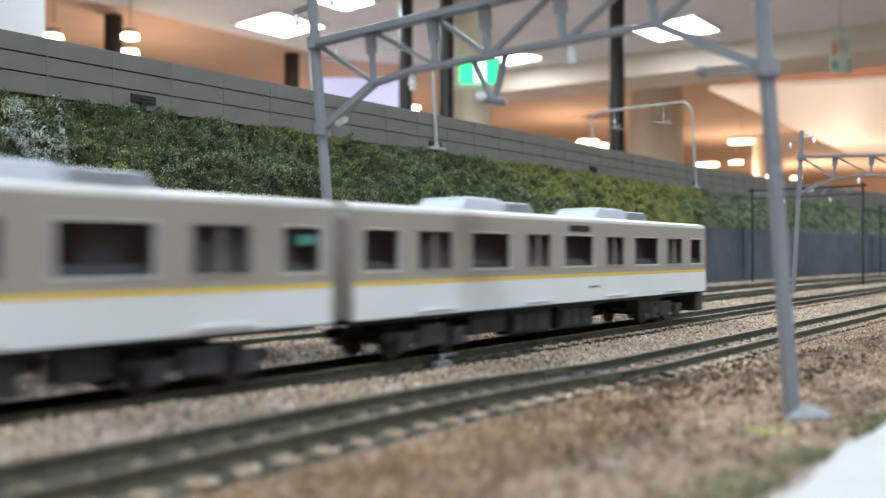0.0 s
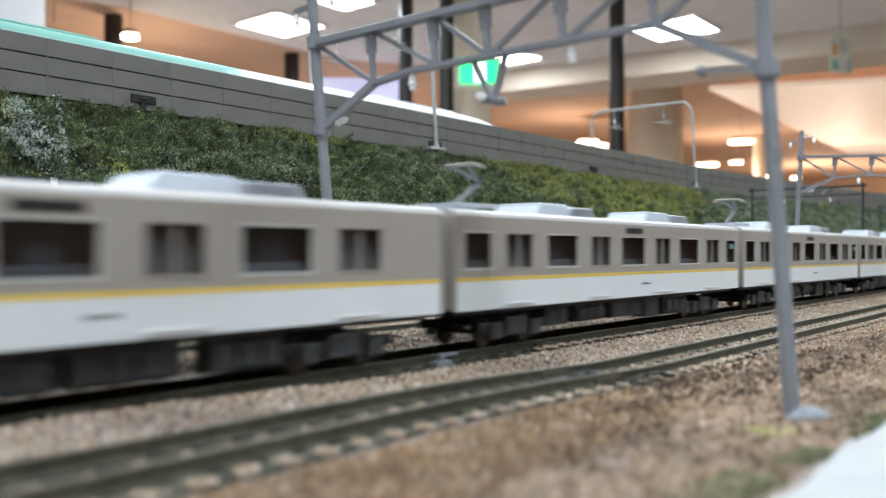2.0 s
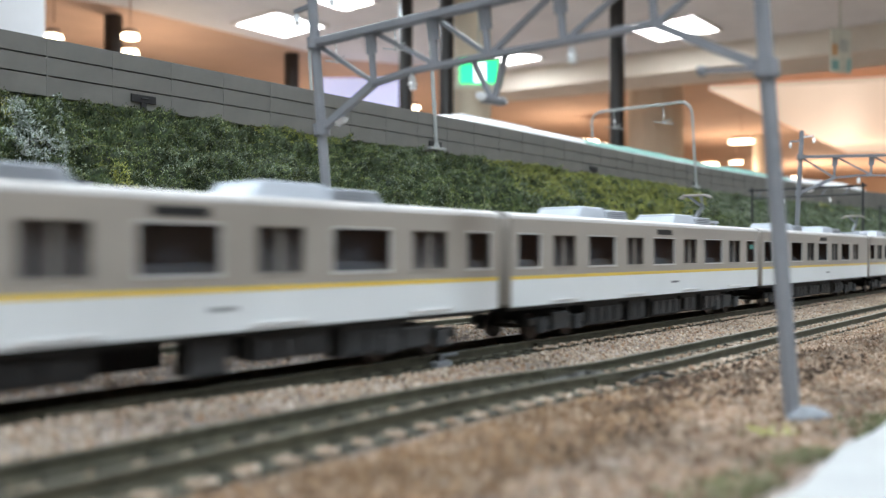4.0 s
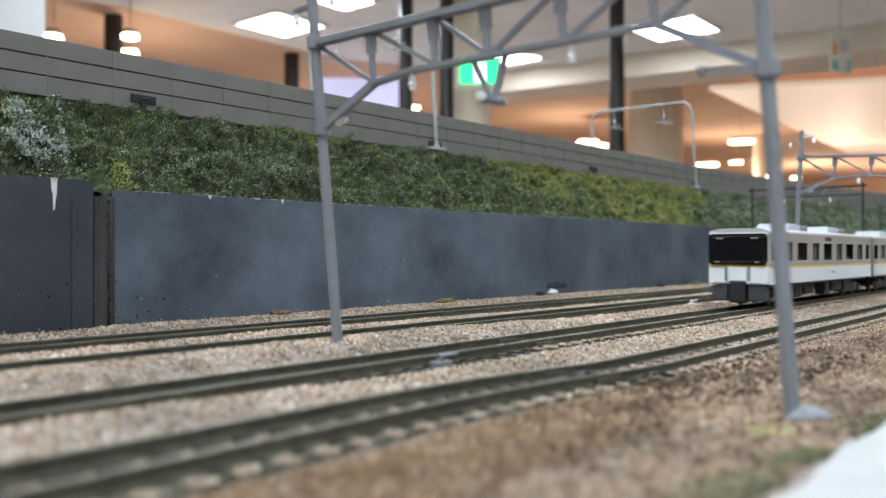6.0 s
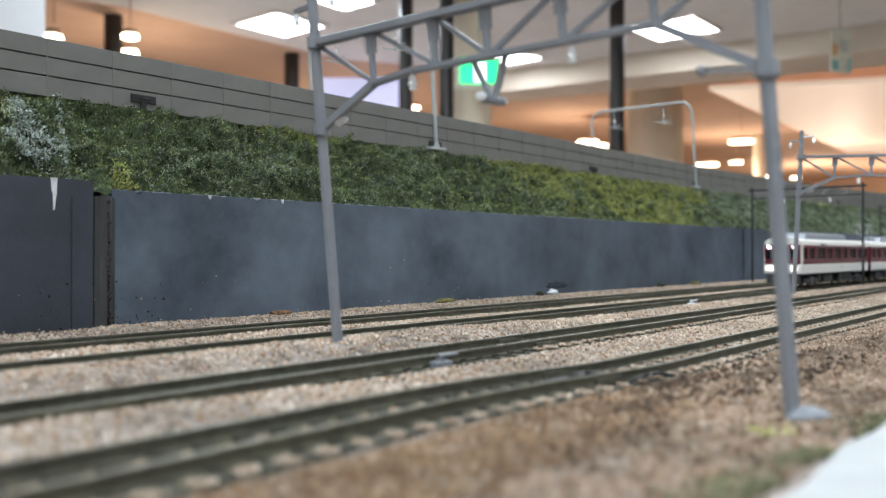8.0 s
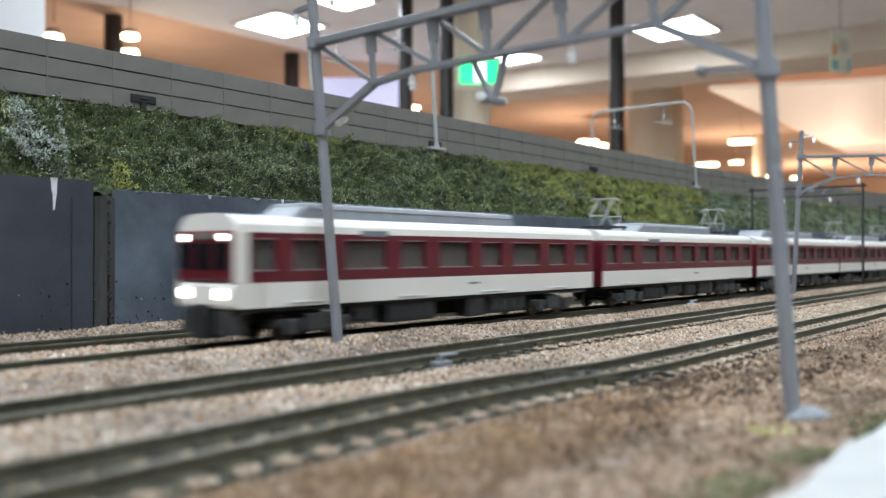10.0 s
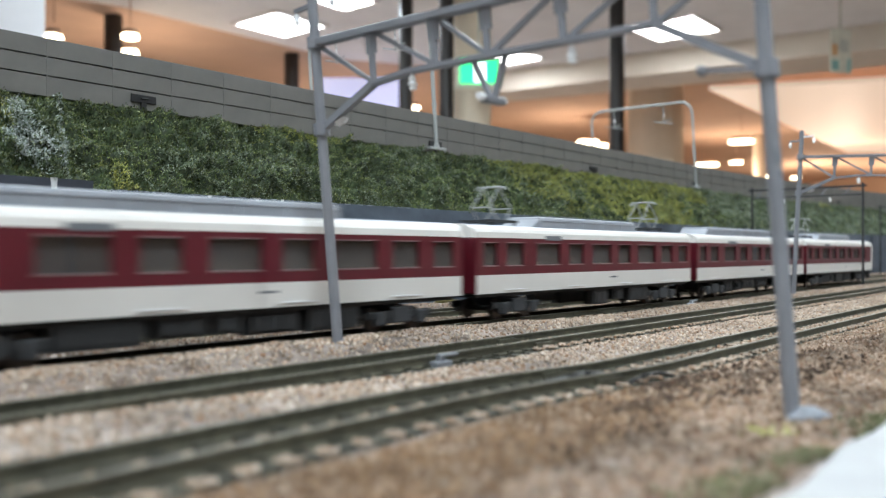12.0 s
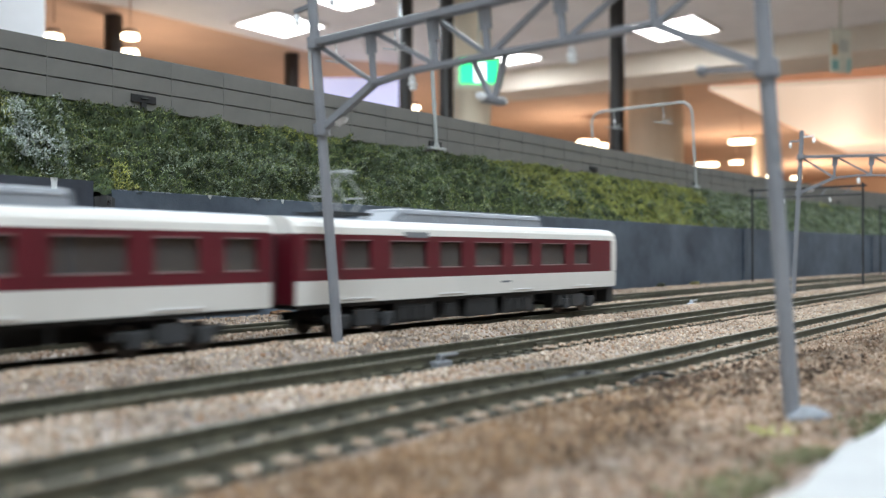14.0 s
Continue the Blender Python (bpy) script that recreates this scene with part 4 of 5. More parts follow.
def pantograph(parent, cx, z, single, facing=1):
    bm = bmesh.new()
    for s in (-1, 1):
        bar(bm, (cx - 0.0085, s * 0.0042, z + 0.0012), (cx + 0.0065, s * 0.0042, z + 0.0012), 0.0007)
        for ax in (-0.005, 0.005):
            bar(bm, (cx + ax, s * 0.0042, z - 0.0008), (cx + ax, s * 0.0042, z + 0.0012), 0.0008, sides=8)
    for ax in (-0.006, 0.0, 0.006):
        bar(bm, (cx + ax, -0.0042, z + 0.0012), (cx + ax, 0.0042, z + 0.0012), 0.0006)
    p = part("pantograph", bm, M_ACGREY if single else M_UNDER, parent, "grey raised pantograph" if single else "grey diamond pantograph")
    ht, hw = (0.0092, 0.0047) if single else (0.0108, 0.0050)

    def arm(name, a, b, w):
        bm = bmesh.new()
        bar(bm, a, b, w)
        part(name, bm, M_ACDARK if single else M_MAST, p)
    if single:
        elbow = (cx + facing * 0.0055, 0, z + 0.0060)
        arm("lower_arm", (cx - facing * 0.002, 0, z + 0.0014), elbow, 0.0009)
        for s in (-1, 1):
            arm("upper_arm", elbow, (cx - facing * 0.001, s * 0.0020, z + ht), 0.0006)
    else:
        for d in (-1, 1):
            for s in (-1, 1):
                arm("lower_arm", (cx + d * 0.0016, s * 0.0036, z + 0.0014), (cx + d * 0.0052, s * 0.0030, z + 0.0050), 0.0003)
                arm("upper_arm", (cx + d * 0.0052, s * 0.0030, z + 0.0050), (cx, s * 0.0024, z + ht), 0.0003)
            arm("cross_tube", (cx + d * 0.0052, -0.0030, z + 0.0050), (cx + d * 0.0052, 0.0030, z + 0.0050), 0.0004)
    bm = bmesh.new()
    for d in (-0.0009, 0.0009):
        tube(bm, [(cx + d, -hw, z + ht - 0.0008), (cx + d, -hw + 0.0012, z + ht + 0.0001), (cx + d, hw - 0.0012, z + ht + 0.0001), (cx + d, hw, z + ht - 0.0008)], 0.0003 if single else 0.0002, 6)
    part("collector_head", bm, M_COPPER if single else M_MAST, p, "worn collector strips")


def build_car(kind, label, cab=0, pantos=(), blank=(), sign=False, seed=1):
    global CAR_L
    CAR_L = 0.1365 if kind == 1 else 0.1348
    k = KIND1 if kind == 1 else KIND2
    L = CAR_L / 2
    if kind == 1:
        mats = dict(lower=M_CARWHITE, stripe=M_YELLOW, upper=M_BEIGE, glass=M_GLASS1, frame=M_FRAME, door=M_BEIGE, eave=M_ROOF1, roof=M_ROOF1, end=M_BEIGE)
    else:
        mats = dict(lower=M_CREAM, stripe=M_MAROON, upper=M_MAROON, glass=M_GLASS2, frame=M_FRAME2, door=M_MAROON, eave=M_CREAM, roof=M_ROOF2, end=M_MAROON)
    c = tagged(new("train_car"), label, "train car", "silver and beige commuter train" if kind == 1 else "maroon and ivory commuter train")
    for s in (-1, 1):
        car_side(k, s, mats, c, blank)
    roof = car_roof(k, mats, c)
    for sx in (-1, 1):
        if cab == sx:
            (cab_end1 if kind == 1 else cab_end2)(k, sx, c)
        else:
            plain_end(k, sx, mats, c)
    # seats and floor seen through the windows
    bm = bmesh.new()
    box(bm, -L + 0.003, L - 0.003, -0.0084, 0.0084, k["stripe"] - 0.0012, k["stripe"] - 0.0004)
    for a, b, d in k["windows"]:
        if not d:
            for s in (-1, 1):
                y0, y1 = sorted((s * 0.0050, s * 0.0082))
                box(bm, a / 1000 - L, b / 1000 - L, y0, y1, k["stripe"] - 0.0004, k["sill"] + 0.0014, 0.0004)
    box(bm, -L + 0.003, L - 0.003, -0.0002, 0.0002, k["stripe"], k["eave"] - 0.001)
    part("interior", bm, M_INSIDE1 if kind == 1 else M_INSIDE2, c, "plain moulded seats and partition")
    underframe(k, c, seed, M_UNDERGREY if kind == 1 else M_UNDER)
    for cx in (-L + 0.0215, L - 0.0215):
        bogie(c, cx)
    # small lit side indicator above the windows
    for s in (-1, 1):
        bm = bmesh.new()
        x = 0.0 if kind == 1 else -0.030
        slab(bm, x - 0.0042, x + 0.0042, k["head"] + 0.0009, k["head"] + 0.0022, k["half"] + 0.0001, s, 0.0003)
        part("destination_blind", bm, M_BLACK if kind == 1 else M_ACDARK, c, "dark side destination blind")
        bm = bmesh.new()
        slab(bm, 0.004, 0.0085, k["low"] + 0.0028, k["low"] + 0.0033, k["half"] + 0.00004, s, 0.0003)
        part("car_lettering", bm, M_ACDARK, c, "small grey lettering bar")
        if sign:
            bm = bmesh.new()
            slab(bm, L - 0.0070, L - 0.0035, k["sill"] + 0.0040, k["sill"] + 0.0054, k["half"] - 0.0002, s, 0.0001)
            part("window_sticker", bm, M_STICKER, c, "pale green window sticker")
    zr = k["roof"] - 0.0002
    if kind == 1:
        ac_unit(c, -L + 0.0315, -L + 0.0570, zr, 1)
        ac_unit(c, -L + 0.0815, -L + 0.1095, zr, 1)
    else:
        ac_unit(c, -L + (0.031 if any(d < 0 for d in pantos) else 0.016), -L + 0.097, zr, 2)
    for d in pantos:
        pantograph(c, d, zr, kind == 1, 1)
    return c


M_GLOSSBLACK = mat("gloss_black", (0.006, 0.006, 0.007), 0.12, vary=0.1, scale=200)
M_LENS = mat("clear_lamp_lens", (0.16, 0.155, 0.14), 0.2, vary=0.1, scale=300)
M_LAMPON = glow("lit_headlamp", (1.0, 0.93, 0.82), 6.0)
M_UNDERGREY = mat("mid_grey_equipment", (0.036, 0.038, 0.041), 0.6, vary=0.2, scale=300)
M_COPPER = mat("worn_copper_strip", (0.33, 0.29, 0.26), 0.5, vary=0.2, scale=300)
M_STICKER = mat("pale_green_sticker", (0.06, 0.24, 0.20), 0.5, vary=0.05, scale=200)


def build_fast_car(label, length, roof_mat, nose):
    """Streamlined car for the viaduct; nose: +1 or -1 for a long tapered end, 0 for none."""
    c = tagged(new("bullet_train_car"), label, "train car", "streamlined train on the viaduct")
    n = 26
    secs = []
    prof = [(math.cos(a), math.sin(a)) for a in np.linspace(-0.15, math.pi + 0.15, 15)]
    for i in range(n + 1):
        u = i / n
        x = (u - 0.5) * length
        d = (length / 2 - x) if nose > 0 else (length / 2 + x) if nose < 0 else 1.0
        g = 1.0 if nose == 0 or d > 0.062 else max(0.05, math.sin(min(1.0, d / 0.062) * math.pi / 2) ** 0.75)
        hw, ht = 0.0110 * (0.35 + 0.65 * g), 0.0113 * g
        secs.append([(x, hw * math.copysign(abs(cx) ** 0.6, cx), 0.0118 + ht * (max(0, sy) ** 0.75)) for cx, sy in prof])
    bm = bmesh.new()
    rings = [[bm.verts.new(p) for p in s] for s in secs]
    for a, b in zip(rings, rings[1:]):
        for i in range(len(prof) - 1):
            f = bm.faces.new((a[i], b[i], b[i + 1], a[i + 1]))
            f.material_index = 1 if 3 <= i <= 10 else 0
            x = (a[i].co.x + b[i].co.x) / 2
            if nose and (length / 2 - nose * x) < 0.020:
                f.material_index = 2
    bm.faces.new(rings[0])
    bm.faces.new(list(reversed(rings[-1])))
    part("body_shell", bm, [M_SHINWHITE, roof_mat, M_NOSEBLUE], c, smooth=True)
    bm = bmesh.new()
    box(bm, -length / 2 + 0.004, length / 2 - 0.010 if nose > 0 else length / 2 - 0.004, -0.0100, 0.0100, 0.0035, 0.0125, 0.0006)
    part("skirt", bm, M_SHINWHITE, c)
    for s in (-1, 1):
        bm = bmesh.new()
        lo = -length / 2 + (0.062 if nose < 0 else 0.012)
        hi = length / 2 - (0.062 if nose > 0 else 0.012)
        x = lo
        while x < hi:
            slab(bm, x, x + 0.0032, 0.0150, 0.0180, 0.0112, s, 0.0006)
            x += 0.0066
        part("window_row", bm, M_GLOSSBLACK, c)
    for cx in (-length / 2 + 0.026, length / 2 - 0.030):
        bogie(c, cx)
    bm = bmesh.new()
    box(bm, -0.030, 0.030, -0.0052, 0.0052, 0.0223, 0.0236, 0.0006)
    part("roof_cover", bm, roof_mat, c)
    return c

# ---- hall around the layout ----
M_CEIL = mat("white_ceiling_tile", (0.84, 0.80, 0.77), 0.9, vary=0.04, scale=3)
# warm light of the far hall's lamps is put into this brown
M_WARMCEIL = mat("lamp_warmed_brown", (0.56, 0.37, 0.26), 0.85, vary=0.08, scale=1.2)
M_SOFFIT = mat("cream_soffit", (0.72, 0.64, 0.54), 0.85, vary=0.05, scale=2)
M_COLUMN = mat("cream_column_paint", (0.70, 0.60, 0.46), 0.7, vary=0.05, scale=2)
M_DARKCOL = mat("black_column", (0.015, 0.012, 0.011), 0.4, vary=0.2, scale=4)
M_HALLWALL = mat("tan_hall_wall", (0.50, 0.34, 0.24), 0.9, vary=0.08, scale=0.8)
M_FLOOR = mat("pale_hall_floor", (0.43, 0.41, 0.39), 0.35, vary=0.08, scale=1.5)
M_BOARD = mat("table_board", (0.35, 0.26, 0.17), 0.7, vary=0.15, scale=20)
M_PANELGLOW = glow("lit_ceiling_panel", (0.97, 0.98, 1.0), 14.0)
M_SPOTGLOW = glow("lit_downlight", (1.0, 0.80, 0.55), 11.0)
# emission stands in for lamplight falling on the next hall's ceiling
M_PEACHGLOW = glow("glowing_peach_ceiling", (0.80, 0.63, 0.50), 0.62)
M_WHITEGLOW = glow("bluish_white_glow_wall", (0.66, 0.69, 1.0), 0.62)
M_EXIT = glow("lit_green_exit_sign", (0.02, 0.85, 0.28), 1.4)
M_EXITW = glow("lit_white_exit_mark", (0.9, 1.0, 0.92), 2.2)
M_CABINET = mat("white_cabinet", (0.80, 0.80, 0.82), 0.5, vary=0.03, scale=3)
M_SIGN = mat("pale_hanging_sign", (0.55, 0.52, 0.42), 0.6, vary=0.2, scale=9)
M_PRINTORANGE = mat("faded_orange_print", (0.55, 0.30, 0.14), 0.6, vary=0.1, scale=20)
M_PRINTTEAL = mat("faded_teal_print", (0.20, 0.36, 0.33), 0.6, vary=0.1, scale=20)
M_PRINTGREY = mat("faded_grey_print", (0.40, 0.38, 0.33), 0.6, vary=0.1, scale=20)
FLOOR_Z = H - 1.0
TOP = H + CEIL


def away(x_pix, depth):
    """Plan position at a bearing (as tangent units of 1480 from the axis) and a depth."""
    u = (x_pix - 784) / 1480
    a = radians(TURN)
    return depth * (math.cos(a) + u * math.sin(a)), depth * (math.sin(a) - u * math.cos(a))


def slab_along(name, bm_pts, z0, z1, material):
    """Upright prism over a plan polygon."""
    bm = bmesh.new()
    lo = [bm.verts.new((x, y, z0)) for x, y in bm_pts]
    hi = [bm.verts.new((x, y, z1)) for x, y in bm_pts]
    n = len(bm_pts)
    for i in range(n):
        bm.faces.new((lo[i], lo[(i + 1) % n], hi[(i + 1) % n], hi[i]))
    bm.faces.new(lo)
    bm.faces.new(hi)
    bmesh.ops.recalc_face_normals(bm, faces=bm.faces)
    return mesh_ob(name, bm, material)


def build_hall():
    tagged(slab_along("floor", [(-6, -8), (26, -8), (26, 24), (-6, 24)], FLOOR_Z - 0.1, FLOOR_Z, M_FLOOR), "pale polished hall floor", "floor", kind="structure")
    for nm, pts in (("wall_west", [(-6.2, -8), (-6, -8), (-6, 24), (-6.2, 24)]), ("wall_south", [(-6, -8.2), (26, -8.2), (26, -8), (-6, -8)]),
                    ("wall_east", [(26, -8), (26.2, -8), (26.2, 24), (26, 24)]), ("wall_north", [(-6, 24), (26, 24), (26, 24.2), (-6, 24.2)])):
        tagged(slab_along(nm, pts, FLOOR_Z, TOP + 0.3, M_HALLWALL), "tan hall wall", "wall", kind="structure")
    # white ceiling nearby; further off one whose brown holds warm lamplight
    a, b, c = away(-700, 5.2), away(215, 6.85), away(600, 8.7)
    d, e = away(900, 9.4), away(2400, 5.9)
    tagged(slab_along("ceiling", [(-6, -8), (e[0], -8), e, d, c, b, a, (-6, 7)], TOP, TOP + 0.1, M_CEIL), "white hall ceiling", "ceiling", kind="structure")
    tagged(slab_along("ceiling_far", [(-6, -8), (26, -8), (26, 24), (-6, 24)], TOP + 0.11, TOP + 0.2, M_WARMCEIL), "brown ceiling of the far hall, warm lamplight in its colour", "ceiling", kind="structure")
    p0, p1 = away(868, 9.35), away(1900, 6.6)
    q0, q1 = away(868, 10.0), away(1900, 7.3)
    tagged(slab_along("ceiling_beam", [p0, p1, q1, q0], H + 1.79, TOP - 0.002, M_SOFFIT), "cream boxed beam under the ceiling", "beam", kind="structure")
    # peach ceiling is no lamp; its own glow replaces the light on it
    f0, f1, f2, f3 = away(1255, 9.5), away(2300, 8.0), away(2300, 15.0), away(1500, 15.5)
    tagged(slab_along("ceiling_glow", [f0, f1, f2, f3], H + 1.85, H + 1.9, M_PEACHGLOW), "peach ceiling of the next hall, glowing in place of lamplight", "ceiling", kind="structure")
    # lamps in the ceilings
    for x, y, size in PANELS:
        lamp = tagged(new("ceiling_light"), "square white lit ceiling panel", "ceiling light", "ceiling panels")
        lamp.location = (x, y, TOP)
        bm = bmesh.new()
        q = size / 2
        box(bm, -q, q, -q, q, -0.015, -0.003)
        part("diffuser", bm, M_PANELGLOW, lamp)
        bm = bmesh.new()
        for s in (-1, 1):
            e = s * (q + 0.015)
            box(bm, e - 0.014, e + 0.014, -q - 0.03, q + 0.03, -0.022, -0.001)
            box(bm, -q, q, e - 0.014, e + 0.014, -0.022, -0.001)
        part("frame", bm, M_CEIL, lamp)
    for xp, yp, w in ((230, 65, 0.12), (230, 93, 0.12), (95, 66, 0.12), (1040, 252, 0.30), (1064, 258, 0.2), (1312, 251, 0.34), (1250, 292, 0.42), (1303, 288, 0.22), (1356, 313, 0.25), (735, 191, 0.10), (1408, 315, 0.2)):
        hgt = 1.72
        depth = 1480 * hgt / (448 - yp)
        x, y = away(xp, depth)
        lamp = tagged(new("downlight"), "round warm lit hanging downlight", "downlight", "hall downlights")
        lamp.location = (x, y, H + hgt)
        bm = bmesh.new()
        bmesh.ops.create_cone(bm, cap_ends=True, segments=20, radius1=w * 0.55, radius2=w * 0.55, depth=0.03)
        part("diffuser", bm, M_SPOTGLOW, lamp)
        bm = bmesh.new()
        bmesh.ops.create_cone(bm, cap_ends=True, segments=20, radius1=w * 0.58, radius2=w * 0.4, depth=0.05, matrix=Matrix.Translation((0, 0, 0.0402)))
        bar(bm, (0, 0, 0.12), (0, 0, TOP + 0.11 - (H + hgt)), 0.012, sides=8)
        part("housing", bm, M_WARMCEIL, lamp)
    # point lamps for the warm downlights, and unseen fill that brightens the far hall
    for xp, depth, w in ((1010, 13.0, 60), (1290, 15.0, 75), (1500, 14.0, 30), (1440, 20.0, 150), (1620, 20.0, 150), (250, 8.0, 40), (620, 11.5, 55)):
        x, y = away(xp, depth)
        data = bpy.data.lights.new("warm_hall_fill", "POINT")
        data.energy, data.color, data.shadow_soft_size = w, (1.0, 0.80, 0.62), 0.25
        new("warm_hall_fill", data).location = (x, y, H + 1.2)
    # columns
    for nm, xp, depth, r, m_, lab in (("column", 200, 7.5, 0.078, M_DARKCOL, "slim black column"), ("column", 516, 8.95, 0.078, M_DARKCOL, "slim black column"), ("column", 718, 6.5, 0.055, M_DARKCOL, "slim black column"), ("column", 790, 6.2, 0.055, M_DARKCOL, "slim black column"),
                                      ("column", 834, 6.45, 0.150, M_COLUMN, "round cream column"), ("column", 1092, 6.5, 0.058, M_DARKCOL, "slim black column"), ("column", 1160, 10.5, 0.34, M_COLUMN, "round cream column"), ("column", 1345, 15.0, 0.12, M_COLUMN, "round cream column")):
        x, y = away(xp, depth)
        bm = bmesh.new()
        bmesh.ops.create_cone(bm, cap_ends=True, segments=28, radius1=r, radius2=r, depth=TOP + 0.11 - FLOOR_Z, matrix=Matrix.Translation((x, y, (TOP + 0.11 + FLOOR_Z) / 2)))
        tagged(mesh_ob(nm, bm, m_), lab, "column", kind="structure")
    # exit sign
    x, y = away(848, 5.9)
    s = tagged(new("exit_sign"), "green lit exit sign hung from the ceiling", "exit sign")
    s.matrix_basis = pose(x, y, H + 1.28, 0, 0, TURN - 90)
    for nm, m_, bx_ in (("sign_case", M_SIGN, (-0.16, 0.16, 0.0, 0.05, -0.11, 0.11)), ("sign_face", M_EXIT, (-0.135, 0.135, -0.012, -0.001, -0.085, 0.085)), ("sign_mark", M_EXITW, (-0.035, 0.045, -0.02, -0.013, -0.075, 0.075)), ("hanger_rod", M_SIGN, (-0.01, 0.01, 0.02, 0.04, 0.11, CEIL - 1.28))):
        bm = bmesh.new()
        box(bm, *bx_)
        part(nm, bm, m_, s)
    # hanging paper sign
    x, y = away(1488, 5.2)
    s = tagged(new("hanging_sign"), "pale hanging notice board with faded print", "sign")
    s.matrix_basis = pose(x, y, H + 1.27, 0, 0, TURN - 70)
    for nm, m_, bx_ in (("board", M_SIGN, (-0.08, 0.08, -0.005, 0.005, -0.15, 0.12)), ("hanger_rod", M_SIGN, (-0.006, 0.006, -0.004, 0.004, 0.12, CEIL - 1.27))):
        bm = bmesh.new()
        box(bm, *bx_)
        part(nm, bm, m_, s)
    for nm, m_, bx_ in (("print_bar", M_PRINTORANGE, (-0.076, -0.030, -0.009, -0.0055, -0.045, 0.025)), ("print_bar", M_PRINTTEAL, (-0.076, -0.022, -0.009, -0.0055, -0.135, -0.075)), ("print_bar", M_PRINTTEAL, (0.050, 0.076, -0.009, -0.0055, -0.145, -0.060)), ("print_bar", M_PRINTGREY, (-0.015, 0.050, -0.009, -0.0055, -0.020, 0.060))):
        bm = bmesh.new()
        box(bm, *bx_)
        part(nm, bm, m_, s)
    # bluish white wall that glows, and white cabinet far off
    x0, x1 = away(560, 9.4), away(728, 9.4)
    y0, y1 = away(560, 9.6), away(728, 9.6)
    tagged(slab_along("glowing_wall", [x0, x1, y1, y0], FLOOR_Z, H + 1.97, M_WHITEGLOW), "bluish white glowing wall", "display wall")
    x0, x1, y1, y0 = away(-60, 4.0), away(79, 4.0), away(79, 4.5), away(-60, 4.5)
    tagged(slab_along("white_cabinet", [x0, x1, y1, y0], FLOOR_Z, TOP - 0.3, M_CABINET), "tall white cabinet standing in the hall", "cabinet")
    # the board that carries the layout
    bm = bmesh.new()
    box(bm, X_LEFT - 0.05, X_RIGHT + 0.1, -0.30, Y_BAR + 0.15, -0.035, -0.0105, 0.002)
    box(bm, 0.8, X_RIGHT + 0.1, -1.2, -0.30, -0.035, -0.0105, 0.002)
    table = tagged(new("layout_table"), "wooden table that carries the model railway", "table")
    part("tabletop", bm, M_BOARD, table)
    for x, y in ((-0.9, -0.2), (2.9, -1.1), (-0.9, 0.3), (2.9, 0.3)):
        bm = bmesh.new()
        box(bm, x - 0.03, x + 0.03, y - 0.03, y + 0.03, FLOOR_Z, -0.035)
        part("leg", bm, M_BOARD, table)


def build_border():
    """White border board in front of the scenery, with a soft broken edge."""
    bm = bmesh.new()
    xs = stations(X_LEFT, -0.02, 0.1) + stations(0.0, 0.35, 0.0025) + stations(0.4, X_RIGHT, 0.05)
    prof_n = 9
    rings = []
    for x in xs:
        n = noise.noise((x * 60, 0.0, 3.0)) * 0.0010 + noise.noise((x * 190, 0.0, 6.0)) * 0.0004
        ring = [bm.verts.new((x, -0.10 + bend(x)[0], -0.0104)), bm.verts.new((x, -0.10 + bend(x)[0], 0.0008))]
        for i in range(prof_n):
            a = math.pi / 2 * i / (prof_n - 1)
            ring.append(bm.verts.new((x, 0.0211 + n + 0.0022 * math.sin(a) + bend(x)[0], 0.0006 + 0.0018 * math.cos(a) + 0.3 * n)))
        ring.append(bm.verts.new((x, 0.0240 + bend(x)[0], -0.0104)))
        rings.append(ring)
    for a, b in zip(rings, rings[1:]):
        for i in range(len(a) - 1):
            bm.faces.new((a[i], b[i], b[i + 1], a[i + 1]))
    tagged(mesh_ob("border_board", bm, M_FOAM, smooth=True), "white border board along the scenery's edge", "border", kind="structure")


def blob(name, label, category, x, y, z, sx, sy, sz, material, seed):
    bm = bmesh.new()
    bmesh.ops.create_icosphere(bm, subdivisions=3, radius=1.0)
    for v in bm.verts:
        n = 1 + 0.35 * noise.noise(v.co * 1.6 + Vector((seed, 0, 0))) + 0.15 * noise.noise(v.co * 4 + Vector((seed, 5, 0)))
        v.co = Vector((v.co.x * sx * n, v.co.y * sy * n, v.co.z * sz * n))
    ob = mesh_ob(name, bm, material, smooth=True)
    ob.location = (x, y, z)
    return tagged(ob, label, category)


M_RUST = mat("rust_brown_moss", (0.12, 0.062, 0.030), 0.95, vary=0.5, scale=900, bump=0.8)
M_SOOT = mat("sooty_smudge", (0.036, 0.044, 0.058), 0.9, vary=0.4, scale=700)
M_MOSSDARK = mat("dark_moss", (0.030, 0.032, 0.016), 0.95, vary=0.5, scale=900, bump=0.8)
M_CRUMB = stone_mat("dark_crumb", [(0.010, 0.009, 0.010), (0.03, 0.02, 0.016), (0.05, 0.032, 0.024), (0.012, 0.012, 0.014)])
M_LOAM = stone_mat("rusty_loam", [(0.24, 0.145, 0.080), (0.14, 0.080, 0.042), (0.32, 0.215, 0.130), (0.19, 0.115, 0.065), (0.08, 0.048, 0.028)], spread=0.4)
M_LITTER = stone_mat("dark_litter", [(0.040, 0.026, 0.018), (0.075, 0.050, 0.034), (0.022, 0.015, 0.012), (0.11, 0.070, 0.045)], spread=0.3)
M_MOSS = mat("olive_moss", (0.13, 0.11, 0.035), 0.95, vary=0.5, scale=900, bump=0.8)

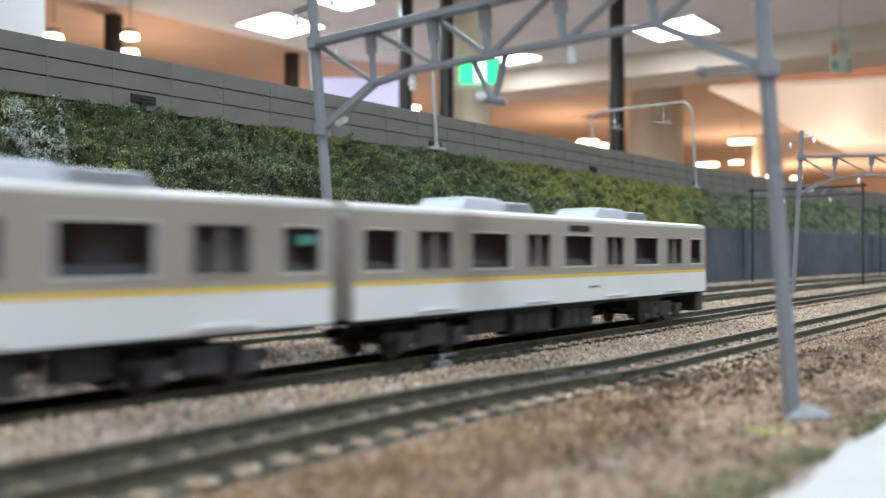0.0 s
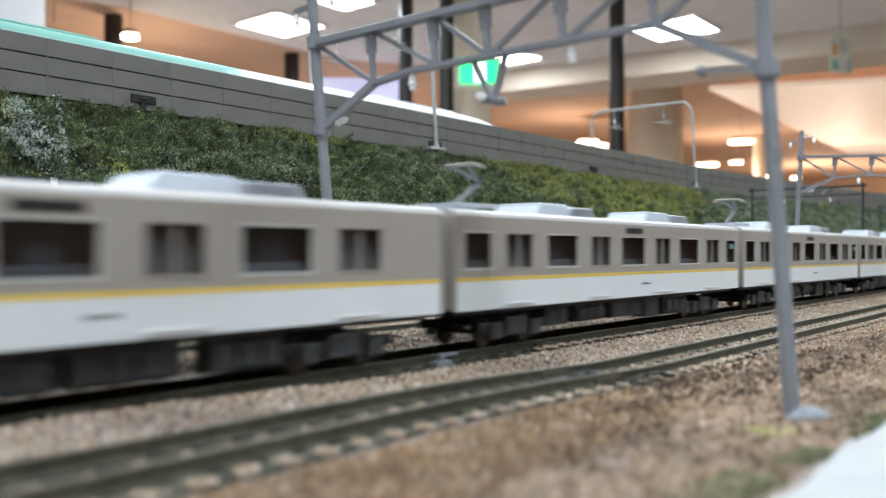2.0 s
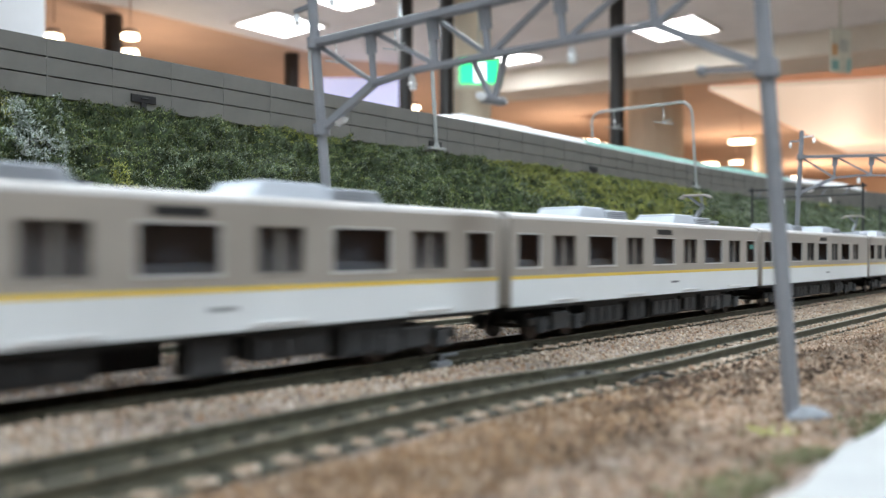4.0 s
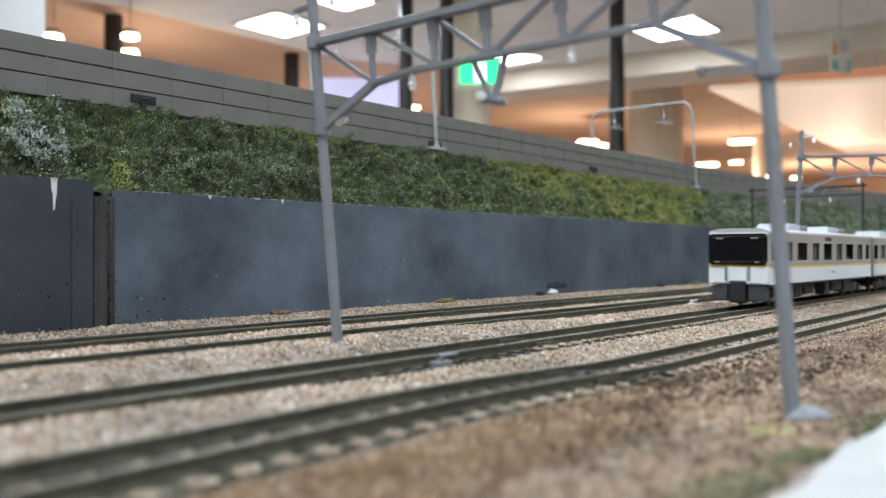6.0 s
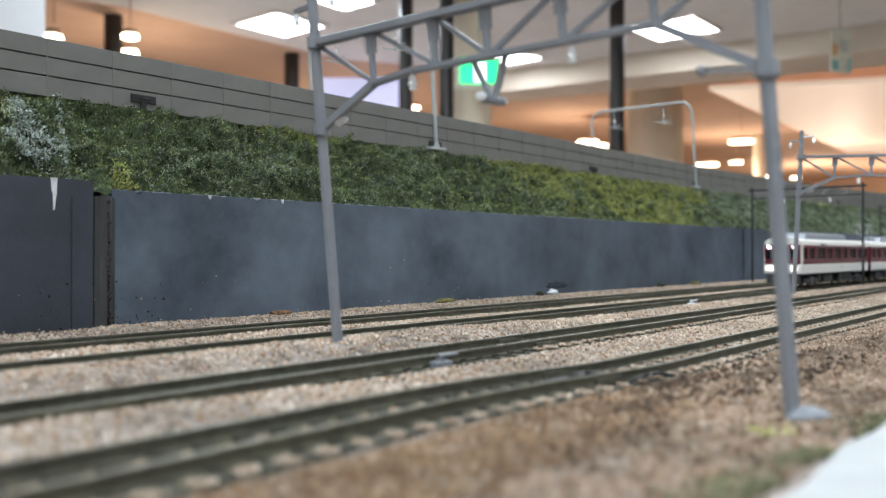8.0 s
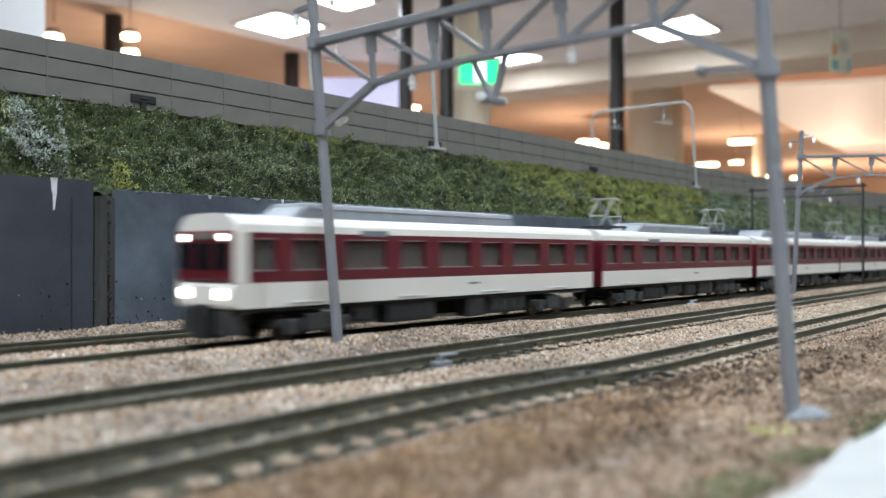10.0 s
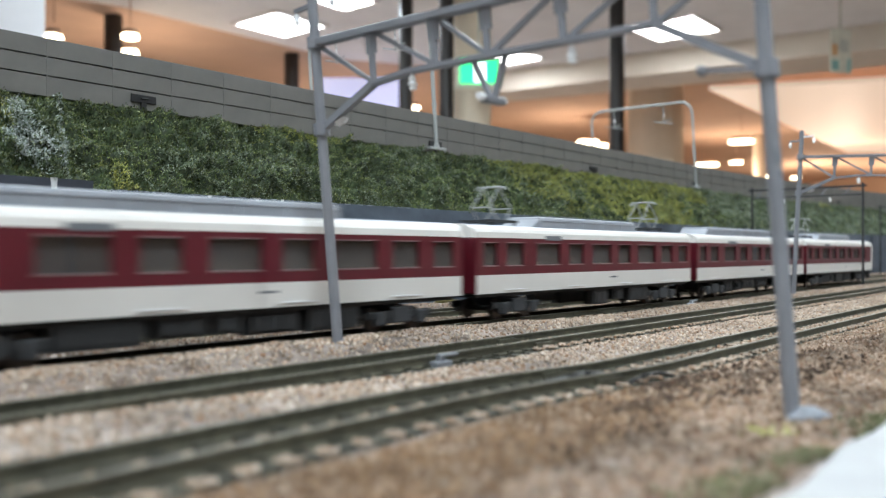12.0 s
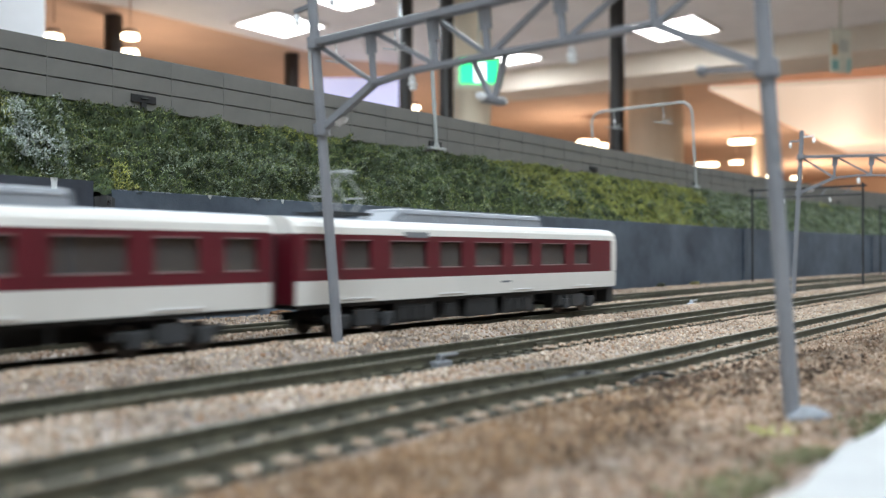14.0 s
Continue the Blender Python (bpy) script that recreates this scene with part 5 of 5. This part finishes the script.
# ---- build ----
build_hall()
build_border()
build_ground()
build_wall()
build_embankment()
build_viaduct()
build_track.sleeper = sleeper_mesh()
TRACKS = [build_track("dusty olive-brown model track beside the border", Y_D, RAIL_DIP, 0.118, 0.0025, border_lift),
          build_track("dusty olive-brown model track beside the gantry posts", Y_C, RAIL, 0.150, 0.0),
          build_track("dusty olive-brown model track past the ballast mound", Y_B, RAIL, 0.330, 0.0),
          build_track("dusty olive-brown model track along the retaining wall", Y_A, RAIL, 0.400, 0.0)]
build_gantry("grey plastic lattice catenary gantry over two tracks", 0.1128, 0.1203, 0.0348, 0.0043, 0.0002, (0.053, 0.054), (0.0150, 0.0300), 0.0016)
build_gantry("grey plastic lattice catenary gantry over two tracks", 0.4015, 0.1225, 0.0340, 0.0020, 0.0014, (0.0, 0.0), (0.0150, 0.0300), 0.0, 0.0034, 3.0)
for gx in (0.535, 0.800):
    gd = bend(gx)[0]
    build_light_gantry("slim grey catenary gantry close to the retaining wall", gx, 0.1885 + gd, 0.1240 + gd, 0.0036)
build_portal_mast(0.2805)
build_portal_mast(0.5600)
blob("glue_blob", "cloudy glue blob at the gantry post's foot", "glue blob", 0.1118, 0.0320, 0.0004, 0.0040, 0.0026, 0.0016, M_GLUECLOUD, 3.0)

HALF1, HALF2 = 0.0682, 0.0674
CARS1 = [build_car(1, "beige and white commuter train car with cab", cab=1, seed=11),
         build_car(1, "beige and white commuter train car with pantograph", pantos=(-HALF1 + 0.0145,), sign=True, seed=12),
         build_car(1, "beige and white commuter train car with pantograph", pantos=(-HALF1 + 0.0145,), sign=True, seed=13),
         build_car(1, "beige and white commuter train car with roof coolers", blank=(8,), seed=14),
         build_car(1, "beige and white commuter train car with pantograph", pantos=(HALF1 - 0.025,), sign=True, seed=15),
         build_car(1, "beige and white commuter train car with black cab front", cab=-1, seed=16)]
CARS2 = [build_car(2, "maroon and ivory commuter train car with lit cab", cab=-1, seed=21),
         build_car(2, "maroon and ivory commuter train car with pantographs", pantos=(-HALF2 + 0.0195, HALF2 - 0.0215), seed=22),
         build_car(2, "maroon and ivory commuter train car", seed=23),
         build_car(2, "maroon and ivory commuter train car with pantographs", pantos=(-HALF2 + 0.0195, HALF2 - 0.0215), seed=24),
         build_car(2, "maroon and ivory commuter train car", seed=25),
         build_car(2, "maroon and ivory commuter train car with cab", cab=1, pantos=(-HALF2 + 0.0205,), blank=(8,), seed=26)]
FAST = [(build_fast_car("white streamlined train car with blue nose", 0.190, M_SHINWHITE, 1), 0.0, 0.190),
        (build_fast_car("teal green and white streamlined train car", 0.168, M_TEALROOF, 0), 0.192, 0.168),
        (build_fast_car("teal green and white streamlined train car", 0.168, M_TEALROOF, 0), 0.362, 0.168),
        (build_fast_car("white streamlined train car", 0.160, M_SHINWHITE, -1), 0.532, 0.160)]

scatter_grains("ballast", "loose pinkish beige ballast between the tracks", "ballast", M_BALLAST, 80000,
               band_picker(0.054, Y_WALL - 0.0005, ((Y_D, 0.0074), (Y_C, 0.0074), (Y_B, 0.0074), (Y_A, 0.0074))), (0.00022, 0.00046), 5)


def crib_picker(rng, count):
    """Grains lying in the cribs between the sleepers of the two nearer tracks."""
    out = []
    while len(out) < count:
        k, yc = (int(rng.integers(0, 68)), Y_D) if rng.uniform() < 0.6 else (int(rng.integers(24, 100)), Y_C)
        x = 0.02 + (k + 0.5) * 0.0051 + rng.normal() * 0.0006
        y = rng.uniform(-0.0033, 0.0033) if rng.uniform() < 0.6 else rng.uniform(-0.0080, -0.0058)
        shift = 0.0025 * smooth_step(0.138, 0.098, x) if yc == Y_D else 0.0
        out.append((x, yc + y + shift, (RAIL_DIP + border_lift(x) if yc == Y_D else RAIL) - 0.0020 + 0.0005 * smooth_step(0.10, 0.14, x)))
    return np.array(out)


scatter_grains("ballast", "pale ballast in the cribs between sleepers", "ballast", M_BALLAST, 11000, crib_picker, (0.00020, 0.00040), 15)
scatter_grains("earth", "coarse brown earth and grit beside the track", "earth", M_DIRT, 26000, band_picker(0.0245, 0.0595, ((Y_D, 0.0088),)), (0.00016, 0.00062), 6)


def loam_picker(rng, count):
    """Brown crumbs on the shoulder of the track beside the border, thinning out to both sides."""
    out = []
    while len(out) < count:
        x, y = rng.uniform(0.02, 0.125), rng.uniform(0.040, 0.0605)
        if rng.uniform() < smooth_step(0.125, 0.085, x) * smooth_step(0.040, 0.047, y) * (0.6 + 0.8 * noise.noise((x * 120, y * 120, 5.0))):
            out.append((x, y, ground_z(x, y) + 0.0002))
    return np.array(out)


def litter_picker(rng, count):
    """Dark plant litter in loose streaks on the earth."""
    out = []
    spots = [(0.120, 0.0560, 0.010), (0.140, 0.0565, 0.012), (0.105, 0.0500, 0.009), (0.128, 0.0450, 0.010), (0.170, 0.0520, 0.016), (0.150, 0.0420, 0.012), (0.086, 0.0440, 0.008)]
    for _ in range(count):
        bx, by, sp = spots[int(rng.integers(0, len(spots)))]
        x, y = bx + rng.normal() * sp, by + rng.normal() * 0.0016
        y = min(0.0590, max(0.0250, y))
        out.append((x, y, ground_z(x, y) + 0.0003))
    return np.array(out)


scatter_grains("earth", "rusty brown loam on the track's shoulder", "earth", M_LOAM, 7000, loam_picker, (0.00020, 0.00055), 61)
scatter_grains("litter", "dark brown plant litter strewn on the earth", "litter", M_LITTER, 1300, litter_picker, (0.00020, 0.00060), 62)
scatter_flock("grass", "dark green flock covering the embankment", M_FLOCK, 105000, 7, lambda x, f, r: r.uniform() > min(0.72, max(0.0, (x - 0.28) * 2.2)))
scatter_flock("grass", "yellow-green flock patches on the embankment", M_FLOCKY, 66000, 8, lambda x, f, r: 1.2 * yellow_patch(x, f) + 0.9 * patch(x, f) + 0.7 * noise.noise((x * 150, f * 8, 31.0)) + 1.2 * (x - 0.33) + r.uniform(-0.2, 0.2) > 0.05)
# max(0, tuft) paints the clump tops paler, as light would catch them
scatter_flock("grass", "pale flock on glue-bound patches, and on clump tops as highlights", M_FLOCKG, 52000, 9, lambda x, f, r: grey_patch(x, f) + 0.4 * patch(x, f) + 1.1 * max(0.0, tuft(x, f)) + r.uniform(-0.35, 0.35) > 0.34)
scatter_flock("grass", "flock whitened by dried glue", M_FLOCKW, 4200, 10, lambda x, f, r: 1 - math.hypot((x - 0.0945) / 0.0062, (f - 0.36) / 0.30) + 0.5 * patch(x * 3, f * 3) + r.uniform(-0.3, 0.3) > 0.25)
scatter_flock("grass", "pale frayed seam between two grass mats", M_FLOCKW, 700, 12, lambda x, f, r: 0.1 < f < 0.82 and abs(x - 0.097 - 0.0155 * f) < 0.0005)
for n_, (bx_, by_, s_) in enumerate(((0.101, 0.0335, 0.0022), (0.0727, 0.0276, 0.0035), (0.110, 0.0240, 0.0040), (0.088, 0.0262, 0.0030))):
    def moss_picker(rng, count, bx_=bx_, by_=by_, s_=s_):
        pts = [(bx_ + rng.normal() * s_, by_ + rng.normal() * s_ * 0.5) for _ in range(count)]
        return np.array([(x, max(0.0242, y), ground_z(x, max(0.0242, y)) + 0.0003) for x, y in pts])
    scatter_grains("moss", "green moss flock on the earth", "moss", M_FLOCKY if n_ == 0 else M_MOSSY, (60, 260, 300, 200)[n_], moss_picker, (0.0002, 0.0005), 40 + n_)


def grit_picker(rng, count):
    """Grains stuck on the face of the retaining wall, most of them low down."""
    out = []
    for _ in range(count):
        x = rng.uniform(0.07, 0.30)
        y = Y_WALL - 0.0036 if x < 0.102 else Y_WALL - 0.0001
        out.append((x, y, 0.0040 + 0.016 * rng.uniform() ** 2.5))
    return np.array(out)


scatter_grains("grit", "stray ballast grains stuck on the retaining wall", "grit", M_BALLAST, 60, grit_picker, (0.00018, 0.00035), 21)
blob("moss_clump", "rust-brown moss clump at the wall's foot", "moss", 0.158, 0.1928, 0.0042, 0.0040, 0.0012, 0.0008, M_RUST, 1.0)
blob("moss_clump", "olive moss clump at the wall's foot", "moss", 0.2333, 0.1925, 0.0044, 0.0050, 0.0016, 0.0011, M_MOSS, 2.0)
blob("moss_clump", "olive moss clump at the wall's foot", "moss", 0.455, 0.1925, 0.0044, 0.0060, 0.0016, 0.0013, M_MOSS, 5.0)
blob("glue_blob", "dried white glue blob at the wall's foot", "glue blob", 0.3065, 0.1930, 0.0048, 0.0034, 0.0014, 0.0013, M_GLUE, 4.0)


def build_feeder(label, x, y, z, m_):
    """Small wire clip beside a rail: a base, a post and a bent lug."""
    f = tagged(new("feeder_clip"), label, "wire clip")
    f.location = (x, y, z)
    for nm, bx_ in (("base", (-0.0022, 0.0022, -0.0010, 0.0010, 0.0, 0.0012)), ("post", (-0.0008, 0.0006, -0.0006, 0.0006, 0.0010, 0.0024)), ("lug", (-0.0008, 0.0046, -0.0005, 0.0005, 0.0018, 0.0024))):
        bm = bmesh.new()
        box(bm, *bx_, 0.0002)
        part(nm, bm, m_, f)


build_feeder("grey metal wire clip beside the rail", 0.306, Y_B - 0.0092, 0.0014, M_ACGREY)
build_feeder("dark grey wire clip beside the rail", 0.1150, Y_C - 0.0060, 0.0012, M_ACDARK)

blob("wall_stain", "sooty black smudge low on the retaining wall", "stain", 0.3150, Y_WALL - 0.0001, 0.0078, 0.0085, 0.0002, 0.0014, M_SOOT, 6.0)
blob("moss_clump", "dark moss clump at the wall's foot", "moss", 0.2960, 0.1928, 0.0046, 0.0026, 0.0010, 0.0012, M_MOSSDARK, 7.0)
blob("moss_clump", "dark moss clump at the wall's foot", "moss", 0.4120, 0.1928, 0.0048, 0.0045, 0.0012, 0.0012, M_MOSSDARK, 8.0)


def build_wire(label, pts, r):
    """A loose end of black wire lying along the rails."""
    bm = bmesh.new()
    tube(bm, pts, r, 6)
    tagged(mesh_ob("wire", bm, M_BLACK, smooth=True), label, "wire", "loose wire ends")


build_wire("black feeder wire lying between the rails at the joint", [(0.1035, 0.0672, 0.0026), (0.1085, 0.0659, 0.0030), (0.1140, 0.0662, 0.0031), (0.1190, 0.0654, 0.0024), (0.1225, 0.0660, 0.0014)], 0.00035)
build_wire("black feeder wire lying beside the rail joint", [(0.1195, 0.0612, 0.0014), (0.1235, 0.0608, 0.0021), (0.1300, 0.0613, 0.0018), (0.1345, 0.0602, 0.0008)], 0.0003)


def seam_picker(rng, count):
    """Black and rusty crumbs caught in the seam down the middle of the pilaster."""
    return np.array([(0.1052 + rng.normal() * 0.00022, Y_WALL - 0.0024, rng.uniform(0.003, 0.0345)) for _ in range(count)])


scatter_grains("crumbs", "black crumbs caught in the seam of the pilaster", "crumbs", M_CRUMB, 130, seam_picker, (0.00016, 0.00036), 51)
scatter_grains("grit", "dark and pale crumbs stuck low on the retaining wall", "grit", M_CRUMB, 60,
               lambda rng, count: np.array([(x, Y_WALL - (0.0036 if x < 0.101 else 0.0020 if x < 0.108 else 0.0001), 0.0040 + 0.012 * rng.uniform() ** 1.6) for x in rng.uniform(0.088, 0.122, count)]), (0.00018, 0.00034), 52)


def place(x, y, z):
    dy, head = bend(x)
    return Matrix.Translation((x, y + dy, z)) @ Matrix.Rotation(head, 4, "Z")


def motions():
    """All that runs: two commuter trains and the train on the viaduct."""
    run1 = [(0.0, 0.2262), (0.5, 0.301), (1.0, 0.3775), (1.6, 0.4715), (2.4, 0.5905), (3.2, 0.7095), (4.2, 0.858), (5.3, 1.0187), (5.9, 1.1015), (6.5, 1.1845), (6.9, 1.2418), (8.2, 1.428), (10.3, 1.728), (14.0, 2.257)]
    for i, car in enumerate(CARS1):
        walk(car, [(t, place(x - PITCH * i - 0.06825, Y_C + 0.0008, RAIL)) for t, x in run1])
    for i, car in enumerate(CARS2):
        rows = []
        for t in (0.0, 2.0, 4.0, 6.0, 7.0, 8.0, 9.0, 10.0, 11.0, 11.8, 12.2, 12.65, 13.1, 13.5, 13.75, 14.0):
            tail = 0.2434 + 0.17283 * (14.0 - t) - 0.0036 * smooth_step(13.5, 11.8, t) + 0.0018 * smooth_step(13.1, 14.0, t)
            rows.append((t, place(tail - PITCH * (5 - i) - 0.0674, Y_B, RAIL)))
        walk(car, rows)
    run3 = [(0.0, -0.156), (1.2, 0.163), (1.5, 0.2415), (2.2, 0.435), (3.1, 0.672), (3.6, 0.825), (5.3, 1.45), (6.5, 1.85), (8.0, 2.1), (14.0, 2.101)]
    for car, back, length in FAST:
        walk(car, [(t, place(x - back - length / 2, Y_BAR + 0.022, 0.0667)) for t, x in run3])


motions()
